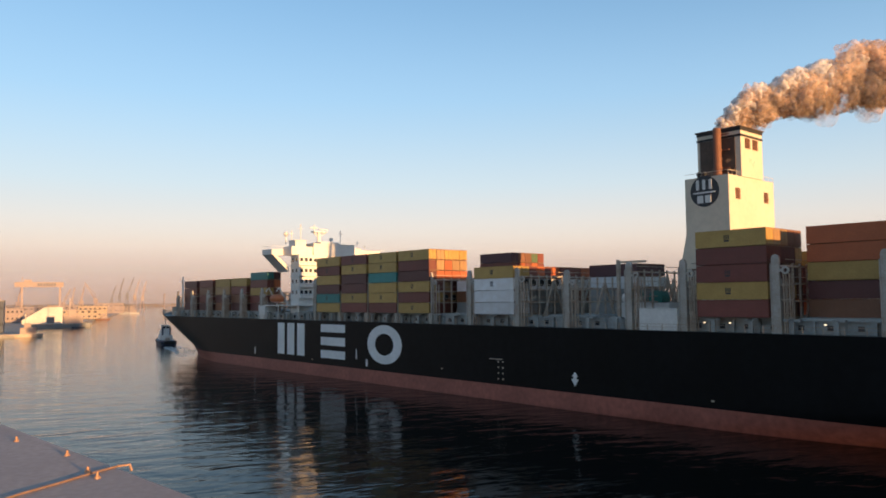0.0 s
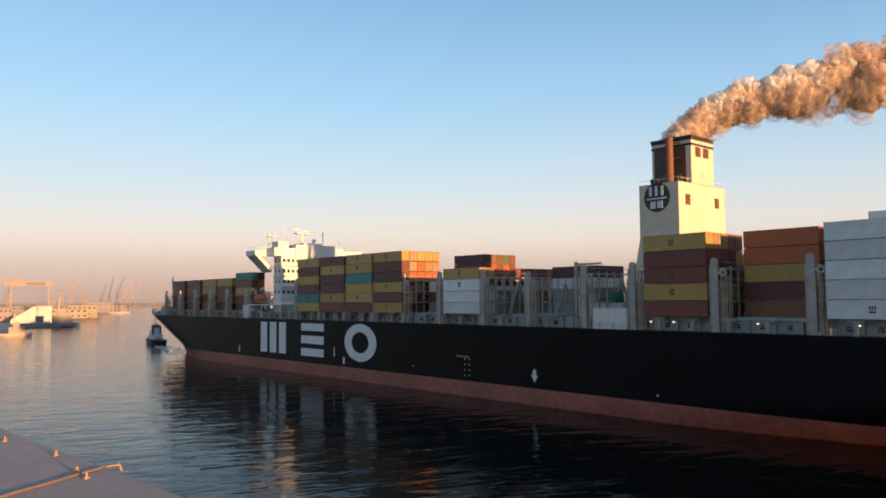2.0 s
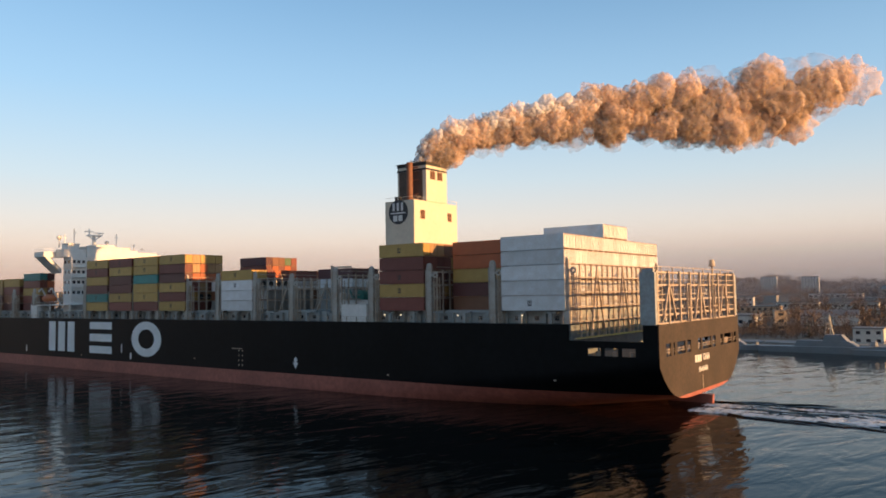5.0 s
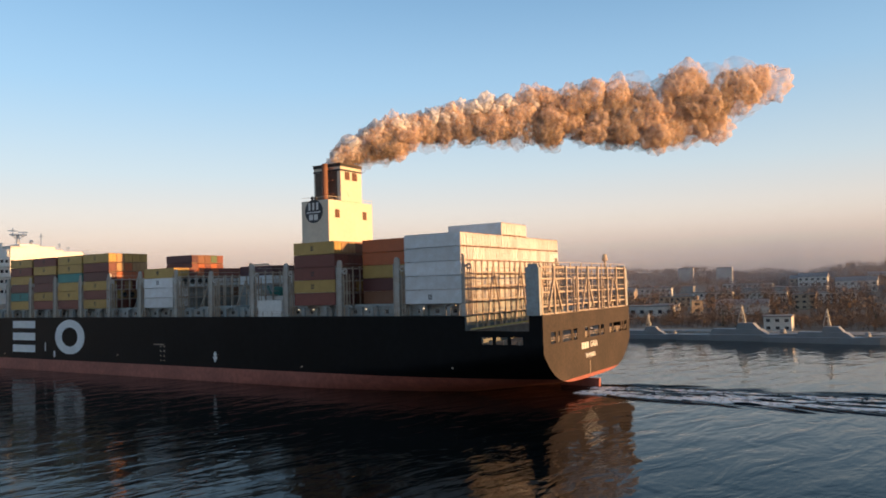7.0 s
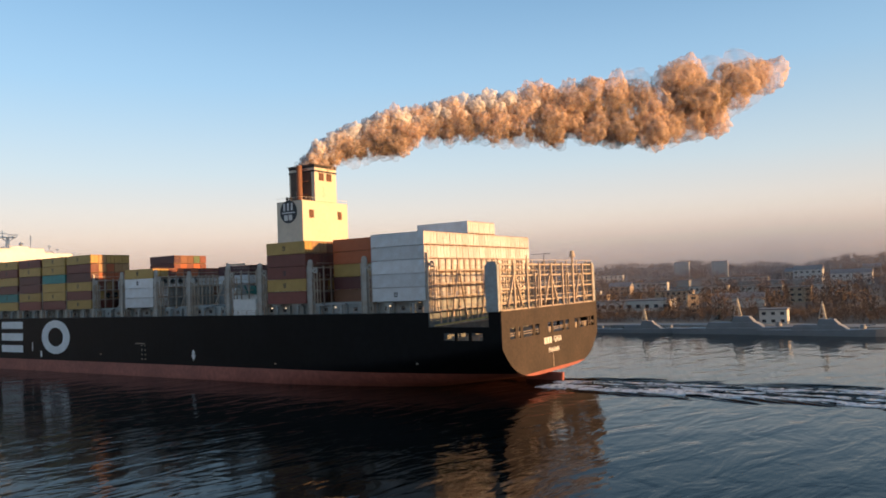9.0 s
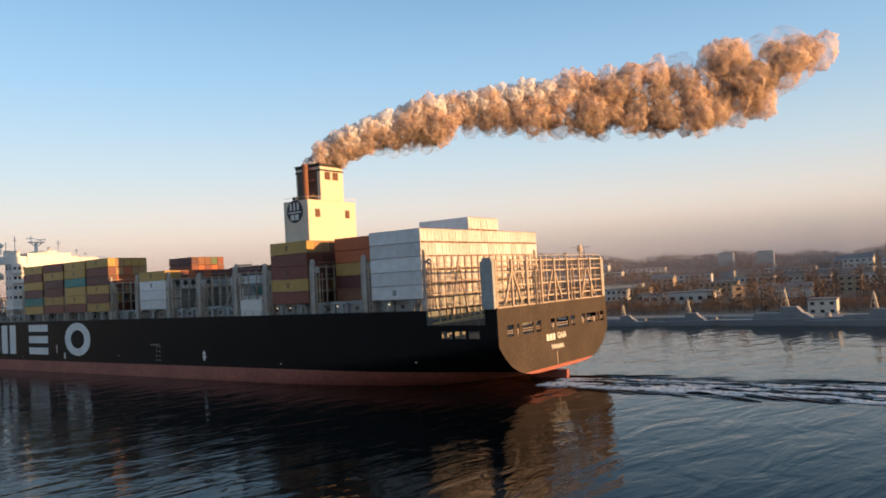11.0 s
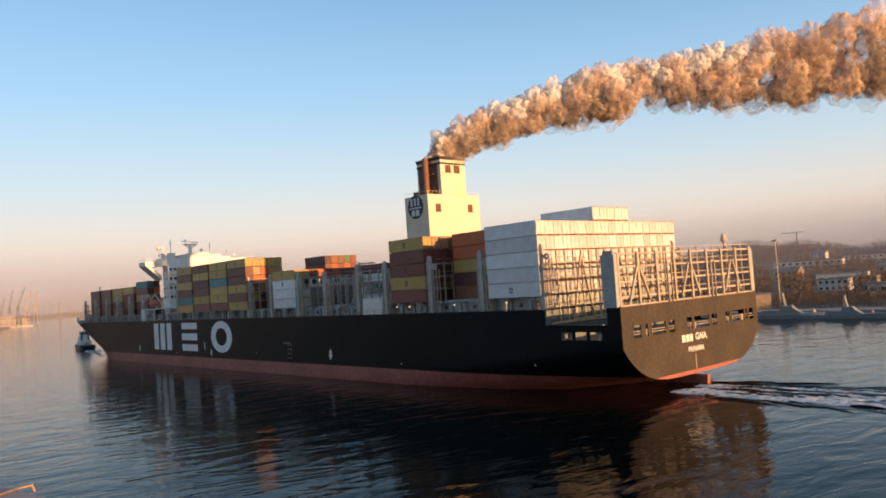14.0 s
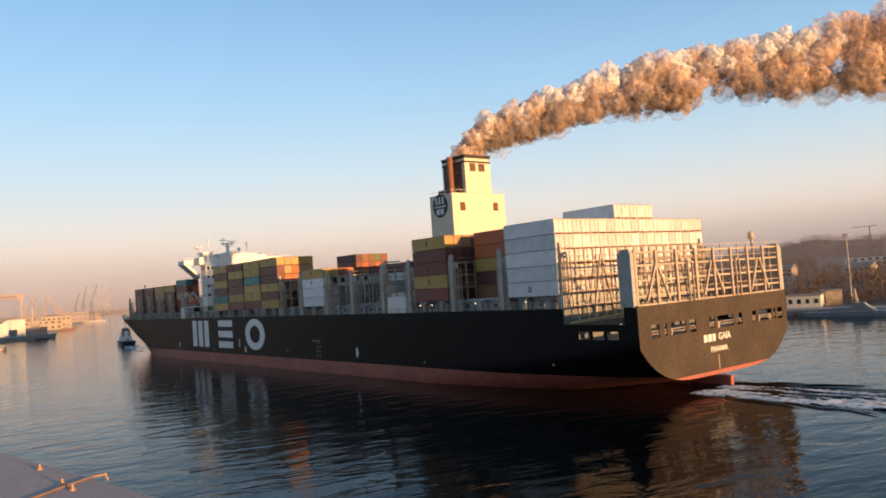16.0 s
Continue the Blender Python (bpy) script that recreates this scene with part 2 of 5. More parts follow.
def prism(bm, pts, lift, mi=0):
    """The polygon pts (3D, flat) and its copy at pts + lift, closed."""
    lo = [bm.verts.new(p) for p in pts]
    hi = [bm.verts.new(Vector(p) + Vector(lift)) for p in pts]
    bm.faces.new(lo[::-1]).material_index = mi
    bm.faces.new(hi).material_index = mi
    for i in range(len(pts)):
        j = (i + 1) % len(pts)
        bm.faces.new((lo[i], lo[j], hi[j], hi[i])).material_index = mi


def part(name, bm, material, parent=None, label="", smooth=False):
    me = bpy.data.meshes.new(name)
    bmesh.ops.recalc_face_normals(bm, faces=bm.faces)
    bm.to_mesh(me)
    bm.free()
    for m in (material if isinstance(material, (list, tuple)) else [material]):
        me.materials.append(m)
    if smooth:
        for p in me.polygons:
            p.use_smooth = True
    ob = new(name, me)
    if parent:
        ob.parent = parent
    return tagged(ob, label)


def bars(name, items, material, parent, label=""):
    bm = bmesh.new()
    for it in items:
        box(bm, *it)
    return part(name, bm, material, parent, label)


def same(name, mesh, parent, at=(0, 0, 0), rz=0.0):
    ob = new(name, mesh)
    ob.parent = parent
    ob.location, ob.rotation_euler = at, (0, 0, rz)
    return ob


def at_bearing(az, d, z=0.0):
    """A place d metres from the viewpoint, az degrees to the left of +y."""
    return Vector((-d * math.sin(radians(az)), d * math.cos(radians(az)), z))


KEYED = []          # (object, its rows)

# ---- water ----
bm = bmesh.new()
v = [bm.verts.new(p) for p in ((-4500, -900, 0), (1500, -900, 0), (1500, 4000, 0), (-4500, 4000, 0))]
bm.faces.new(v)
water = tagged(part("water", bm, M_WATER), "dark rippled harbour water", "water", kind="structure")

# ---- the flat roof under the viewpoint ----
ROOF_Z = EYE_HEIGHT - 2.0
bm = bmesh.new()
edge_a, edge_b = Vector((-42.0, -14.1, 0)), Vector((14.0, 10.07, 0))
inn = Vector((0.396, -0.918, 0)).normalized() * 20
prism(bm, [(p.x, p.y, ROOF_Z - 0.35) for p in (edge_a, edge_b, edge_b + inn, edge_a + inn)], (0, 0, 0.35))
roof_slab = tagged(part("flat_roof", bm, M_SHEET), "weathered grey flat roof with bolts", "roof", kind="structure")
bm = bmesh.new()
off = inn.normalized() * 0.25
prism(bm, [(p.x, p.y, -1.0) for p in (edge_a + off, edge_b + off, edge_b + inn, edge_a + inn)], (0, 0, ROOF_Z + 0.6))
tagged(part("roof_building_wall", bm, M_CONC), "plain concrete building wall below the roof", "wall", kind="structure")


def roof_point(az, el):
    return at_bearing(az, 2.0 / math.tan(radians(-el)), ROOF_Z)


bm = bmesh.new()
bmesh.ops.create_cone(bm, cap_ends=True, segments=10, radius1=0.04, radius2=0.03, depth=0.03, matrix=Matrix.Translation((0, 0, 0.015)))
bmesh.ops.create_cone(bm, cap_ends=True, segments=6, radius1=0.018, radius2=0.016, depth=0.04, matrix=Matrix.Translation((0, 0, 0.05)))
first = None
for az, el in ((97.75, -9.0), (94.75, -10.2), (93.46, -11.4), (92.86, -11.85)):
    if first is None:
        first = part("roof_bolt", bm, M_WIRE, roof_slab)
        first.location = roof_point(az, el)
    else:
        same("roof_bolt", first.data, roof_slab, roof_point(az, el))
bm = bmesh.new()
line = [roof_point(98.9, -12.7), roof_point(97.3, -12.4), roof_point(95.3, -12.0), roof_point(93.3, -11.6), roof_point(91.6, -11.25), roof_point(90.85, -11.25)]
for i, (a, b) in enumerate(zip(line, line[1:])):
    beam(bm, a + Vector((0, 0, 0.015 + 0.006 * (i % 2))), b + Vector((0, 0, 0.015 + 0.006 * ((i + 1) % 2))), 0.026, 0, 6)
beam(bm, line[-1] + Vector((0, 0, 0.03)), line[-1] + Vector((0.03, 0.03, -0.05)), 0.03, 0, 6)
wire = tagged(part("lightning_conductor", bm, M_WIRE), "bent copper lightning conductor wire on the roof", "wire")

# ---- the container ship: x runs aft, the stern at 0, y across from the near side, z from the water ----
BEAM, DECK, RED = 48.4, 16.4, 3.95
ship = tagged(new("container_ship"), "very large black-hulled container ship under way, partly loaded", "ship")
HALF = BEAM / 2


DRAUGHT_LINE = 0.55        # the water stands this high on the ship's own scale
SHIP = [(t, pose(x, y, -DRAUGHT_LINE, 0, 0, h)) for t, x, y, h in SHIP_ROWS]
KEYED.append((ship, SHIP))

MID = -235.0
AFT_X = [0, -2.8, -4.2, -6.6, -7.4, -9.8, -10.6, -13.0, -16.8, -22, -30, -42, -60, -90, -120, -150, -180, -210, MID]


def half_breadth(x, z, k):
    if x >= MID:
        zb = max(-9.0, 2.7 - 0.15 * -x)
        return HALF * min(1.0, (max(z - zb, 0.0) / 6.6) ** 0.2) if z > zb else 0.0
    return HALF * max(0.0, 1 - k ** 1.55) ** 0.95


def hull_levels(x):
    zb = max(-9.0, 2.7 - 0.15 * -x) if x >= MID else -9.0
    low = [zb + (RED - zb) * i / 5 for i in range(6)]
    return low + [4.1, 4.4, 5.0, 5.8, 6.6, 7.4, 8.2, 9.3, 10.9, 12.3, 13.4, DECK]


def build_hull():
    bm = bmesh.new()
    cols = []
    for x in AFT_X:
        cols.append([(x, z, 0.0) for z in hull_levels(x)])
    N = 18
    for i in range(1, N + 1):
        k = i / N
        col = []
        for z in hull_levels(-300):
            u = max(0.0, z) / DECK
            start = -245 - 50 * u
            end = -323 - 33 * max(0.0, (u - 0.32) / 0.68) ** 0.9          # upright at the water, raked above
            x = MID + (end - MID) * k
            kk = max(0.0, (start - x) / (start - end)) if x < start else 0.0
            sheer = 1.2 * max(0.0, k - 0.55) / 0.45 if z > 6 else 0.0
            col.append((x, z + sheer * u, kk))
        cols.append(col)
    sides = []
    for s in (-1, 1):
        sides.append([[bm.verts.new((x, HALF + s * half_breadth(x, z, k), z)) for x, z, k in col] for col in cols])
    nlev = len(cols[0])
    for g in sides:
        for i in range(len(cols) - 1):
            for j in range(nlev - 1):
                xm = (cols[i][j][0] + cols[i + 1][j][0]) / 2
                if j == nlev - 2 and -16.8 < xm < -2.8:
                    continue                                  # mooring deck bulwark cut away
                if j == 14 and (-6.6 < xm < -4.2 or -9.8 < xm < -7.4 or -13.0 < xm < -10.6):
                    continue                                  # side openings of the mooring deck
                q = [g[i][j], g[i + 1][j], g[i + 1][j + 1], g[i][j + 1]]
                if len({tuple(w.co) for w in q}) < 3:
                    continue
                f = bm.faces.new(q)
                f.material_index = 1 if j < 5 else 0
                f.smooth = True
    bmesh.ops.remove_doubles(bm, verts=bm.verts, dist=0.001)
    for f in list(bm.faces):
        if f.calc_area() < 1e-5:
            bm.faces.remove(f)
    return bm


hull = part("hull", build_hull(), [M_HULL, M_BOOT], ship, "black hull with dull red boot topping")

# transom: a plate with the mooring deck's openings cut through it
OPEN_Y = [(3.3, 5.6), (6.9, 7.7), (8.9, 13.3), (14.3, 16.3), (20.5, 22.3), (23.2, 28.6), (29.6, 31.6), (35.0, 36.6), (37.6, 42.6), (43.3, 44.0), (44.8, 46.6)]
bm = bmesh.new()
ys = sorted({0.0, BEAM, *[w for o in OPEN_Y for w in o]})
zs = [2.701, 2.72, 2.76, 2.82, 2.9, 3.05, 3.4, 3.8, 4.3, 5.0, 5.8, 6.6, 7.4, 8.2, 9.3, 10.9, 13.1, DECK]
for j in range(len(zs) - 1):
    z0, z1 = zs[j], zs[j + 1]
    h0, h1 = half_breadth(0, z0, 0), half_breadth(0, z1, 0)
    if j < len(zs) - 3:
        bm.faces.new([bm.verts.new((0, y, z)) for y, z in ((HALF - h0, z0), (HALF + h0, z0), (HALF + h1, z1), (HALF - h1, z1))]).material_index = 1 if z1 <= 3.4 else 0
    else:
        for a, b in zip(ys, ys[1:]):
            if j == len(zs) - 3 and (a, b) in OPEN_Y:
                continue
            box(bm, -0.25, 0, a, b, z0, z1)
transom = part("transom", bm, [M_TRANSOM, M_BOOT], ship, "black transom coloured brown as if sunlit, with a row of mooring openings")
bm = bmesh.new()
prism(bm, [(-9.0, 23.7, -8.0), (0.8, 23.7, -8.0), (1.4, 23.7, 2.2), (-7.0, 23.7, 2.2)], (0, 1.0, 0))
part("rudder", bm, M_BOOT, ship, "red rudder blade under the counter")
# mooring deck behind the openings
bars("mooring_deck", [(-16.6, -0.3, 0.4, BEAM - 0.4, 10.3, 10.6), (-16.8, -16.4, 0.3, BEAM - 0.3, 10.6, 16.2)], M_DECK, ship)
for cap in ((-2.8, 0.06, -0.06, 0.5, DECK, DECK + 0.12), (-2.8, 0.06, BEAM - 0.5, BEAM + 0.06, DECK, DECK + 0.12), (-16.8, -2.8, -0.05, 0.35, 13.4, 13.5), (-16.8, -2.8, BEAM - 0.35, BEAM + 0.05, 13.4, 13.5)):
    bars("bulwark_cap", [cap], M_HULL, ship)
for y in (4.4, 10.5, 18.0, 25.5, 33.0, 40.0, 45.6):
    bm = bmesh.new()
    bmesh.ops.create_cone(bm, cap_ends=True, segments=12, radius1=0.35, radius2=0.45, depth=1.3, matrix=Matrix.Translation((-2.2, y, 11.25)))
    bmesh.ops.create_cone(bm, cap_ends=True, segments=12, radius1=0.35, radius2=0.45, depth=1.3, matrix=Matrix.Translation((-2.2, y + 1.1, 11.25)))
    part("mooring_bollard", bm, M_STEEL, ship)
for a, b in OPEN_Y:
    for z in (11.5, 11.95):
        bars("opening_rail", [(-0.2, -0.1, a, b, z, z + 0.1)], M_STEEL, ship)
for x in (-5.4, -8.6, -11.8):
    bm = bmesh.new()
    bmesh.ops.create_cone(bm, cap_ends=True, segments=12, radius1=0.4, radius2=0.5, depth=1.0, matrix=Matrix.Translation((x, 1.6, 11.1)))
    part("mooring_bollard", bm, M_STEEL, ship)

# weather deck, coamings and the gangway along the side
bm = bmesh.new()
edge_pts = [(x, half_breadth(x, DECK, 0)) for x in (-16.8, -120, MID)] + [(-295 - 61 * k, HALF * max(0, 1 - k ** 1.55) ** 0.95) for k in (0, 0.2, 0.4, 0.6, 0.75, 0.88, 0.97)]
loop = [(x, HALF - h + 0.1, DECK - 0.1) for x, h in edge_pts] + [(x, HALF + h - 0.1, DECK - 0.1) for x, h in reversed(edge_pts)]
prism(bm, loop, (0, 0, 0.08))
part("weather_deck", bm, M_DECK, ship)
bm = bmesh.new()
box(bm, -300, -17.5, 3.0, BEAM - 3.0, DECK, 18.3)
x = -17.5
while x > -296:
    box(bm, x - 1.0, x - 0.7, 2.3, 3.0, DECK, 18.3)
    box(bm, x - 3.4, x - 2.6, 2.75, 3.0, 16.9, 17.7, 1)
    x -= 4.3
part("hatch_coaming", bm, [M_COAM, M_GLASS], ship, "grey-green hatch coaming with stiffeners")
bays = [(-31.3, -17.5), (-46.2, -34.0), (-63.0, -50.2), (-97.0, -84.5), (-117.2, -105.0), (-131.2, -119.2), (-145.2, -133.0), (-158.3, -146.0), (-171.6, -159.2), (-184.6, -172.3), (-197.6, -185.4), (-232.0, -219.6), (-247.0, -234.8), (-260.2, -248.0), (-275.0, -262.6), (-289.6, -277.4)]
for a, b in bays:
    bars("hatch_cover", [(a - 0.2, b + 0.2, 2.6, BEAM - 2.6, 18.3, 18.75), (a, b, 3.2, BEAM - 3.2, 18.75, 18.85)], M_COAM, ship)
# posts and rails of the side gangway
bm = bmesh.new()
box(bm, -0.05, 0.05, -0.05, 0.05, 0, 1.15)
box(bm, -3.0, 0.0, -0.03, 0.03, 1.1, 1.16)
box(bm, -3.0, 0.0, -0.03, 0.03, 0.6, 0.65)
rail = part("gangway_rail", bm, M_STEEL, ship)
rail.location = (-18.0, 0.2, DECK)
for i in range(1, 92):
    same("gangway_rail", rail.data, ship, (-18.0 - 3.0 * i, 0.2, DECK))
bm = bmesh.new()
box(bm, -0.35, 0.35, 0, 0.5, 0, 2.3)
box(bm, -1.3, 1.3, 0, 0.9, 1.9, 2.25)
post = part("gangway_support", bm, M_COAM, ship)
post.location = (-21.0, 1.1, DECK)
for i in range(1, 42):
    same("gangway_support", post.data, ship, (-21.0 - 6.5 * i, 1.1, DECK))
# small deck lights under the gangway
lamp_mat = bpy.data.materials.new("deck_lamp_glow")
lamp_mat.use_nodes = True
lamp_mat.node_tree.nodes["Principled BSDF"].inputs["Emission Color"].default_value = (1, 0.72, 0.42, 1)
lamp_mat.node_tree.nodes["Principled BSDF"].inputs["Emission Strength"].default_value = 0.7
bm = bmesh.new()
bmesh.ops.create_cone(bm, cap_ends=True, segments=8, radius1=0.16, radius2=0.2, depth=0.22)
lamp = part("deck_lamp", bm, lamp_mat, ship, "small glowing deck lamp")
lamp.location = (-9.0, 1.2, 13.2)
for p in ((-6.0, 3.0, 13.2), (-27.0, 1.2, 17.9), (-33.0, 1.2, 17.9), (-42.0, 1.2, 17.9), (-57.0, 1.2, 17.9), (-61.5, 1.2, 17.9)):
    same("deck_lamp", lamp.data, ship, p)


# lashing bridges: trestles across the ship between the bays
def lashing_bridge(x, top, base=18.3, ends=True):
    br = bars("lashing_bridge", [(x - 0.5, x + 0.5, 1.6, BEAM - 1.6, base - 0.1, base + 0.2)], M_STEEL, ship, "weathered beige lashing bridge")
    z = base + 3.1
    while z < top - 0.5:
        bars("walkway", [(x - 0.5, x + 0.5, 1.6, BEAM - 1.6, z - 0.14, z + 0.1)], M_STEEL, br)
        bars("handrail", [(x + 0.42, x + 0.5, 1.6, BEAM - 1.6, z + 0.95, z + 1.05)], M_STEEL, br)
        z += 2.75
    bm = bmesh.new()
    box(bm, -0.14, 0.14, -0.14, 0.14, 0, top - base - 0.6)
    p0 = part("post", bm, M_STEEL, br)
    p0.location = (x + 0.35, 4.2, base)
    for i in range(1, 17):
        same("post", p0.data, br, (x + 0.35, 4.2 + 2.5 * i, base))
    for y in (8.0, 20.5, 33.0):
        bm = bmesh.new()
        beam(bm, (x + 0.6, y, base + 0.2), (x + 0.6, y + 3.1, top - 1.8), 0.36)
        part("brace", bm, M_STEEL, br)
        bm = bmesh.new()
        beam(bm, (x + 0.6, y + 6.4, base + 0.2), (x + 0.6, y + 3.3, top - 1.8), 0.36)
        part("brace", bm, M_STEEL, br)
    if ends:
        for y0 in (0.9, BEAM - 2.3):
            bm = bmesh.new()                       # upright plate with a rounded head and a slot in it
            xc, half = x - 0.95, 0.62
            head = [(xc + half * math.cos(a), top + half * 1.3 * math.sin(a)) for a in [math.pi * k / 8 for k in range(9)]]
            prism(bm, [(u, y0 + 0.1, z) for u, z in [(xc - half, DECK), (xc + half, DECK)] + head], (0, 0.5, 0))
            box(bm, xc - half - 0.12, xc - half + 0.03, y0 - 0.1, y0 + 0.8, DECK, top - 0.6)
            box(bm, xc + half - 0.03, xc + half + 0.12, y0 - 0.1, y0 + 0.8, DECK, top - 3.0)
            part("end_tower", bm, M_TOWER, br, "pale grey end tower with a rounded head")
            bm = bmesh.new()                       # open side frame with landings and a lifting eye
            for u in (x + 0.25, x + 1.15):
                box(bm, u - 0.09, u + 0.09, y0 + 0.2, y0 + 0.4, DECK, top - 2.2)
                box(bm, u - 0.09, u + 0.09, y0 + 1.0, y0 + 1.2, DECK, top - 2.2)
            for zz in (19.4, 21.6, 23.8):
                box(bm, x - 0.4, x + 1.3, y0 + 0.1, y0 + 1.3, zz, zz + 0.16)
                box(bm, x + 0.2, x + 1.3, y0 + 0.1, y0 + 0.16, zz + 1.0, zz + 1.06)
            part("side_frame", bm, M_STEEL, br)
            bm = bmesh.new()
            ring = []
            for k in range(14):
                a = 2 * math.pi * k / 14
                ring.append([bm.verts.new((x + 0.6 + r * math.cos(a), y0 + w, top - 1.7 + r * math.sin(a))) for r, w in ((0.62, 0.1), (0.62, 0.5), (0.3, 0.5), (0.3, 0.1))])
            for k in range(14):
                p, q = ring[k], ring[(k + 1) % 14]
                for m in range(4):
                    bm.faces.new((p[m], q[m], q[(m + 1) % 4], p[(m + 1) % 4]))
            box(bm, x - 0.4, x + 0.05, y0 + 0.15, y0 + 0.45, top - 1.9, top - 1.5)
            part("lifting_eye", bm, M_TOWER, br, "pale round lifting eye")
            bm = bmesh.new()
            z = DECK
            while z < top - 3:
                box(bm, x + 0.72, x + 0.78, y0 - 0.15, y0 + 0.45, z, z + 0.05)
                z += 0.5
            box(bm, x + 0.7, x + 0.8, y0 - 0.2, y0 - 0.12, DECK, top - 3)
            box(bm, x + 0.7, x + 0.8, y0 + 0.42, y0 + 0.5, DECK, top - 3)
            part("ladder", bm, M_STEEL, br)
    return br


for x in (-32.6, -48.2, -64.3, -75.4, -103.6, -118.3, -132.1, -145.6, -158.7, -172.0, -185.0):
    lashing_bridge(x, 27.9)
lashing_bridge(-90.0, 27.0)
for x in (-218.6, -233.4, -247.5, -261.4, -276.2, -290.4):
    lashing_bridge(x, 25.6)
lashing_bridge(-16.6, 27.9, 13.6)

# stern trestle: tall open frame standing on the transom
stern_frame = bars("stern_trestle", [(-1.7, -0.5, 0.6, 47.9, DECK, DECK + 0.25)], M_STEEL, ship, "tall open steel trestle on the stern")
for z in (18.0, 20.6, 23.2, 25.4):
    bars("walkway", [(-1.7, -0.6, 0.6, 47.9, z - 0.16, z + 0.14)], M_STEEL, stern_frame)
    bars("handrail", [(-0.62, -0.5, 0.6, 47.9, z + 0.9, z + 1.0)], M_STEEL, stern_frame)
bm = bmesh.new()
box(bm, -0.24, 0.24, -0.24, 0.24, 0, 9.3)
p0 = part("post", bm, M_STEEL, stern_frame)
p0.location = (-0.55, 0.9, DECK)
for i in range(1, 9):
    same("post", p0.data, stern_frame, (-0.55, 0.9 + 5.85 * i, DECK))
bm = bmesh.new()
box(bm, -0.1, 0.1, -0.1, 0.1, 0, 9.9)
p1 = part("stanchion", bm, M_STEEL, stern_frame)
p1.location = (-0.7, 3.8, DECK)
for i in range(1, 8):
    same("stanchion", p1.data, stern_frame, (-0.7, 3.8 + 5.85 * i, DECK))
for y, s in ((3.6, 1), (7.0, -1), (20.4, 1), (24.0, -1), (36.6, 1), (40.2, -1)):
    bm = bmesh.new()
    beam(bm, (-0.4, y, 17.2 if s > 0 else 23.2), (-0.4, y + 2.8, 23.2 if s > 0 else 17.2), 0.36)
    part("brace", bm, M_STEEL, stern_frame)
for y in (15.4, 31.0):
    bars("ladder_cage", [(-0.3, 0.0, y, y + 0.2, DECK, 23.5), (-0.3, 0.0, y + 1.3, y + 1.5, DECK, 23.5), (-0.3, 0.0, y, y + 1.5, 23.3, 23.5), (-0.3, 0.0, y, y + 1.5, 18.9, 19.1)], M_STEEL, stern_frame)
for y0 in (-0.4, BEAM - 0.4):
    bars("end_plate", [(-3.0, -0.3, y0, y0 + 0.9, DECK, 25.4), (-2.6, -0.6, y0 + 0.1, y0 + 0.8, 25.4, 26.0)], M_COAM, stern_frame, "grey steel end plate")
bm = bmesh.new()
box(bm, -4.2, -3.8, 44.3, 44.7, DECK, 27.4)
bmesh.ops.create_cone(bm, cap_ends=True, segments=14, radius1=0.75, radius2=0.45, depth=1.5, matrix=Matrix.Translation((-4.0, 44.5, 28.1)))
part("floodlight_post", bm, M_STEEL, ship)

# gangway with yellow handrail hung in the cut-away bulwark
bm = bmesh.new()
beam(bm, (-15.5, 0.9, 13.8), (-3.2, 0.9, 15.4), 0.28)
beam(bm, (-15.5, 0.9, 14.7), (-3.2, 0.9, 16.3), 0.09)
part("accommodation_ladder", bm, mat("safety_yellow", (0.55, 0.40, 0.12), 0.5), ship, "stowed yellow accommodation ladder")

# ---- hull markings: plain shapes ----
def marking(name, polys, y=-0.06):
    for pts in polys:
        bm = bmesh.new()
        prism(bm, [(x, y, z) for x, z in pts], (0, 0.05, 0))
        part(name, bm, M_MARK, ship, "large pale painted marking on the hull")


def rect(x0, x1, z0, z1):
    return [(x0, z0), (x1, z0), (x1, z1), (x0, z1)]


marking("hull_marking", [rect(-206.4, -202.2, 5.9, 15.4), rect(-200.4, -196.2, 5.9, 15.4), rect(-194.4, -190.2, 5.9, 15.4)])
marking("hull_marking", [rect(-181.0, -168.5, 5.9, 8.1), rect(-181.0, -168.5, 9.5, 11.8), rect(-181.0, -168.5, 13.2, 15.4)])
cx, cz = -150.4, 10.75
ring = []
for i in range(28):
    a, b = 2 * math.pi * i / 28, 2 * math.pi * (i + 1) / 28
    ring.append([(cx + 7.4 * math.cos(a), cz + 5.0 * math.sin(a)), (cx + 7.4 * math.cos(b), cz + 5.0 * math.sin(b)),
                 (cx + 4.0 * math.cos(b), cz + 2.8 * math.sin(b)), (cx + 4.0 * math.cos(a), cz + 2.8 * math.sin(a))])
bm = bmesh.new()
for pts in ring:
    prism(bm, [(x, -0.06, z) for x, z in pts], (0, 0.05, 0))
bmesh.ops.remove_doubles(bm, verts=bm.verts, dist=0.001)
part("hull_marking", bm, M_MARK, ship, "large pale painted ring on the hull")
marking("hull_marking", [[(-88.8, 6.6), (-88.0, 6.6), (-88.0, 7.1), (-87.7, 7.1), (-88.4, 8.0), (-89.1, 7.1), (-88.8, 7.1)], [(-89.3, 6.6), (-87.5, 6.6), (-88.4, 5.2)]])
marking("hull_marking", [rect(-163.2, -162.8, 6.5, 9.0), rect(-158.6, -157.8, 4.8, 6.6), rect(-222.0, -221.4, 5.0, 7.2)])
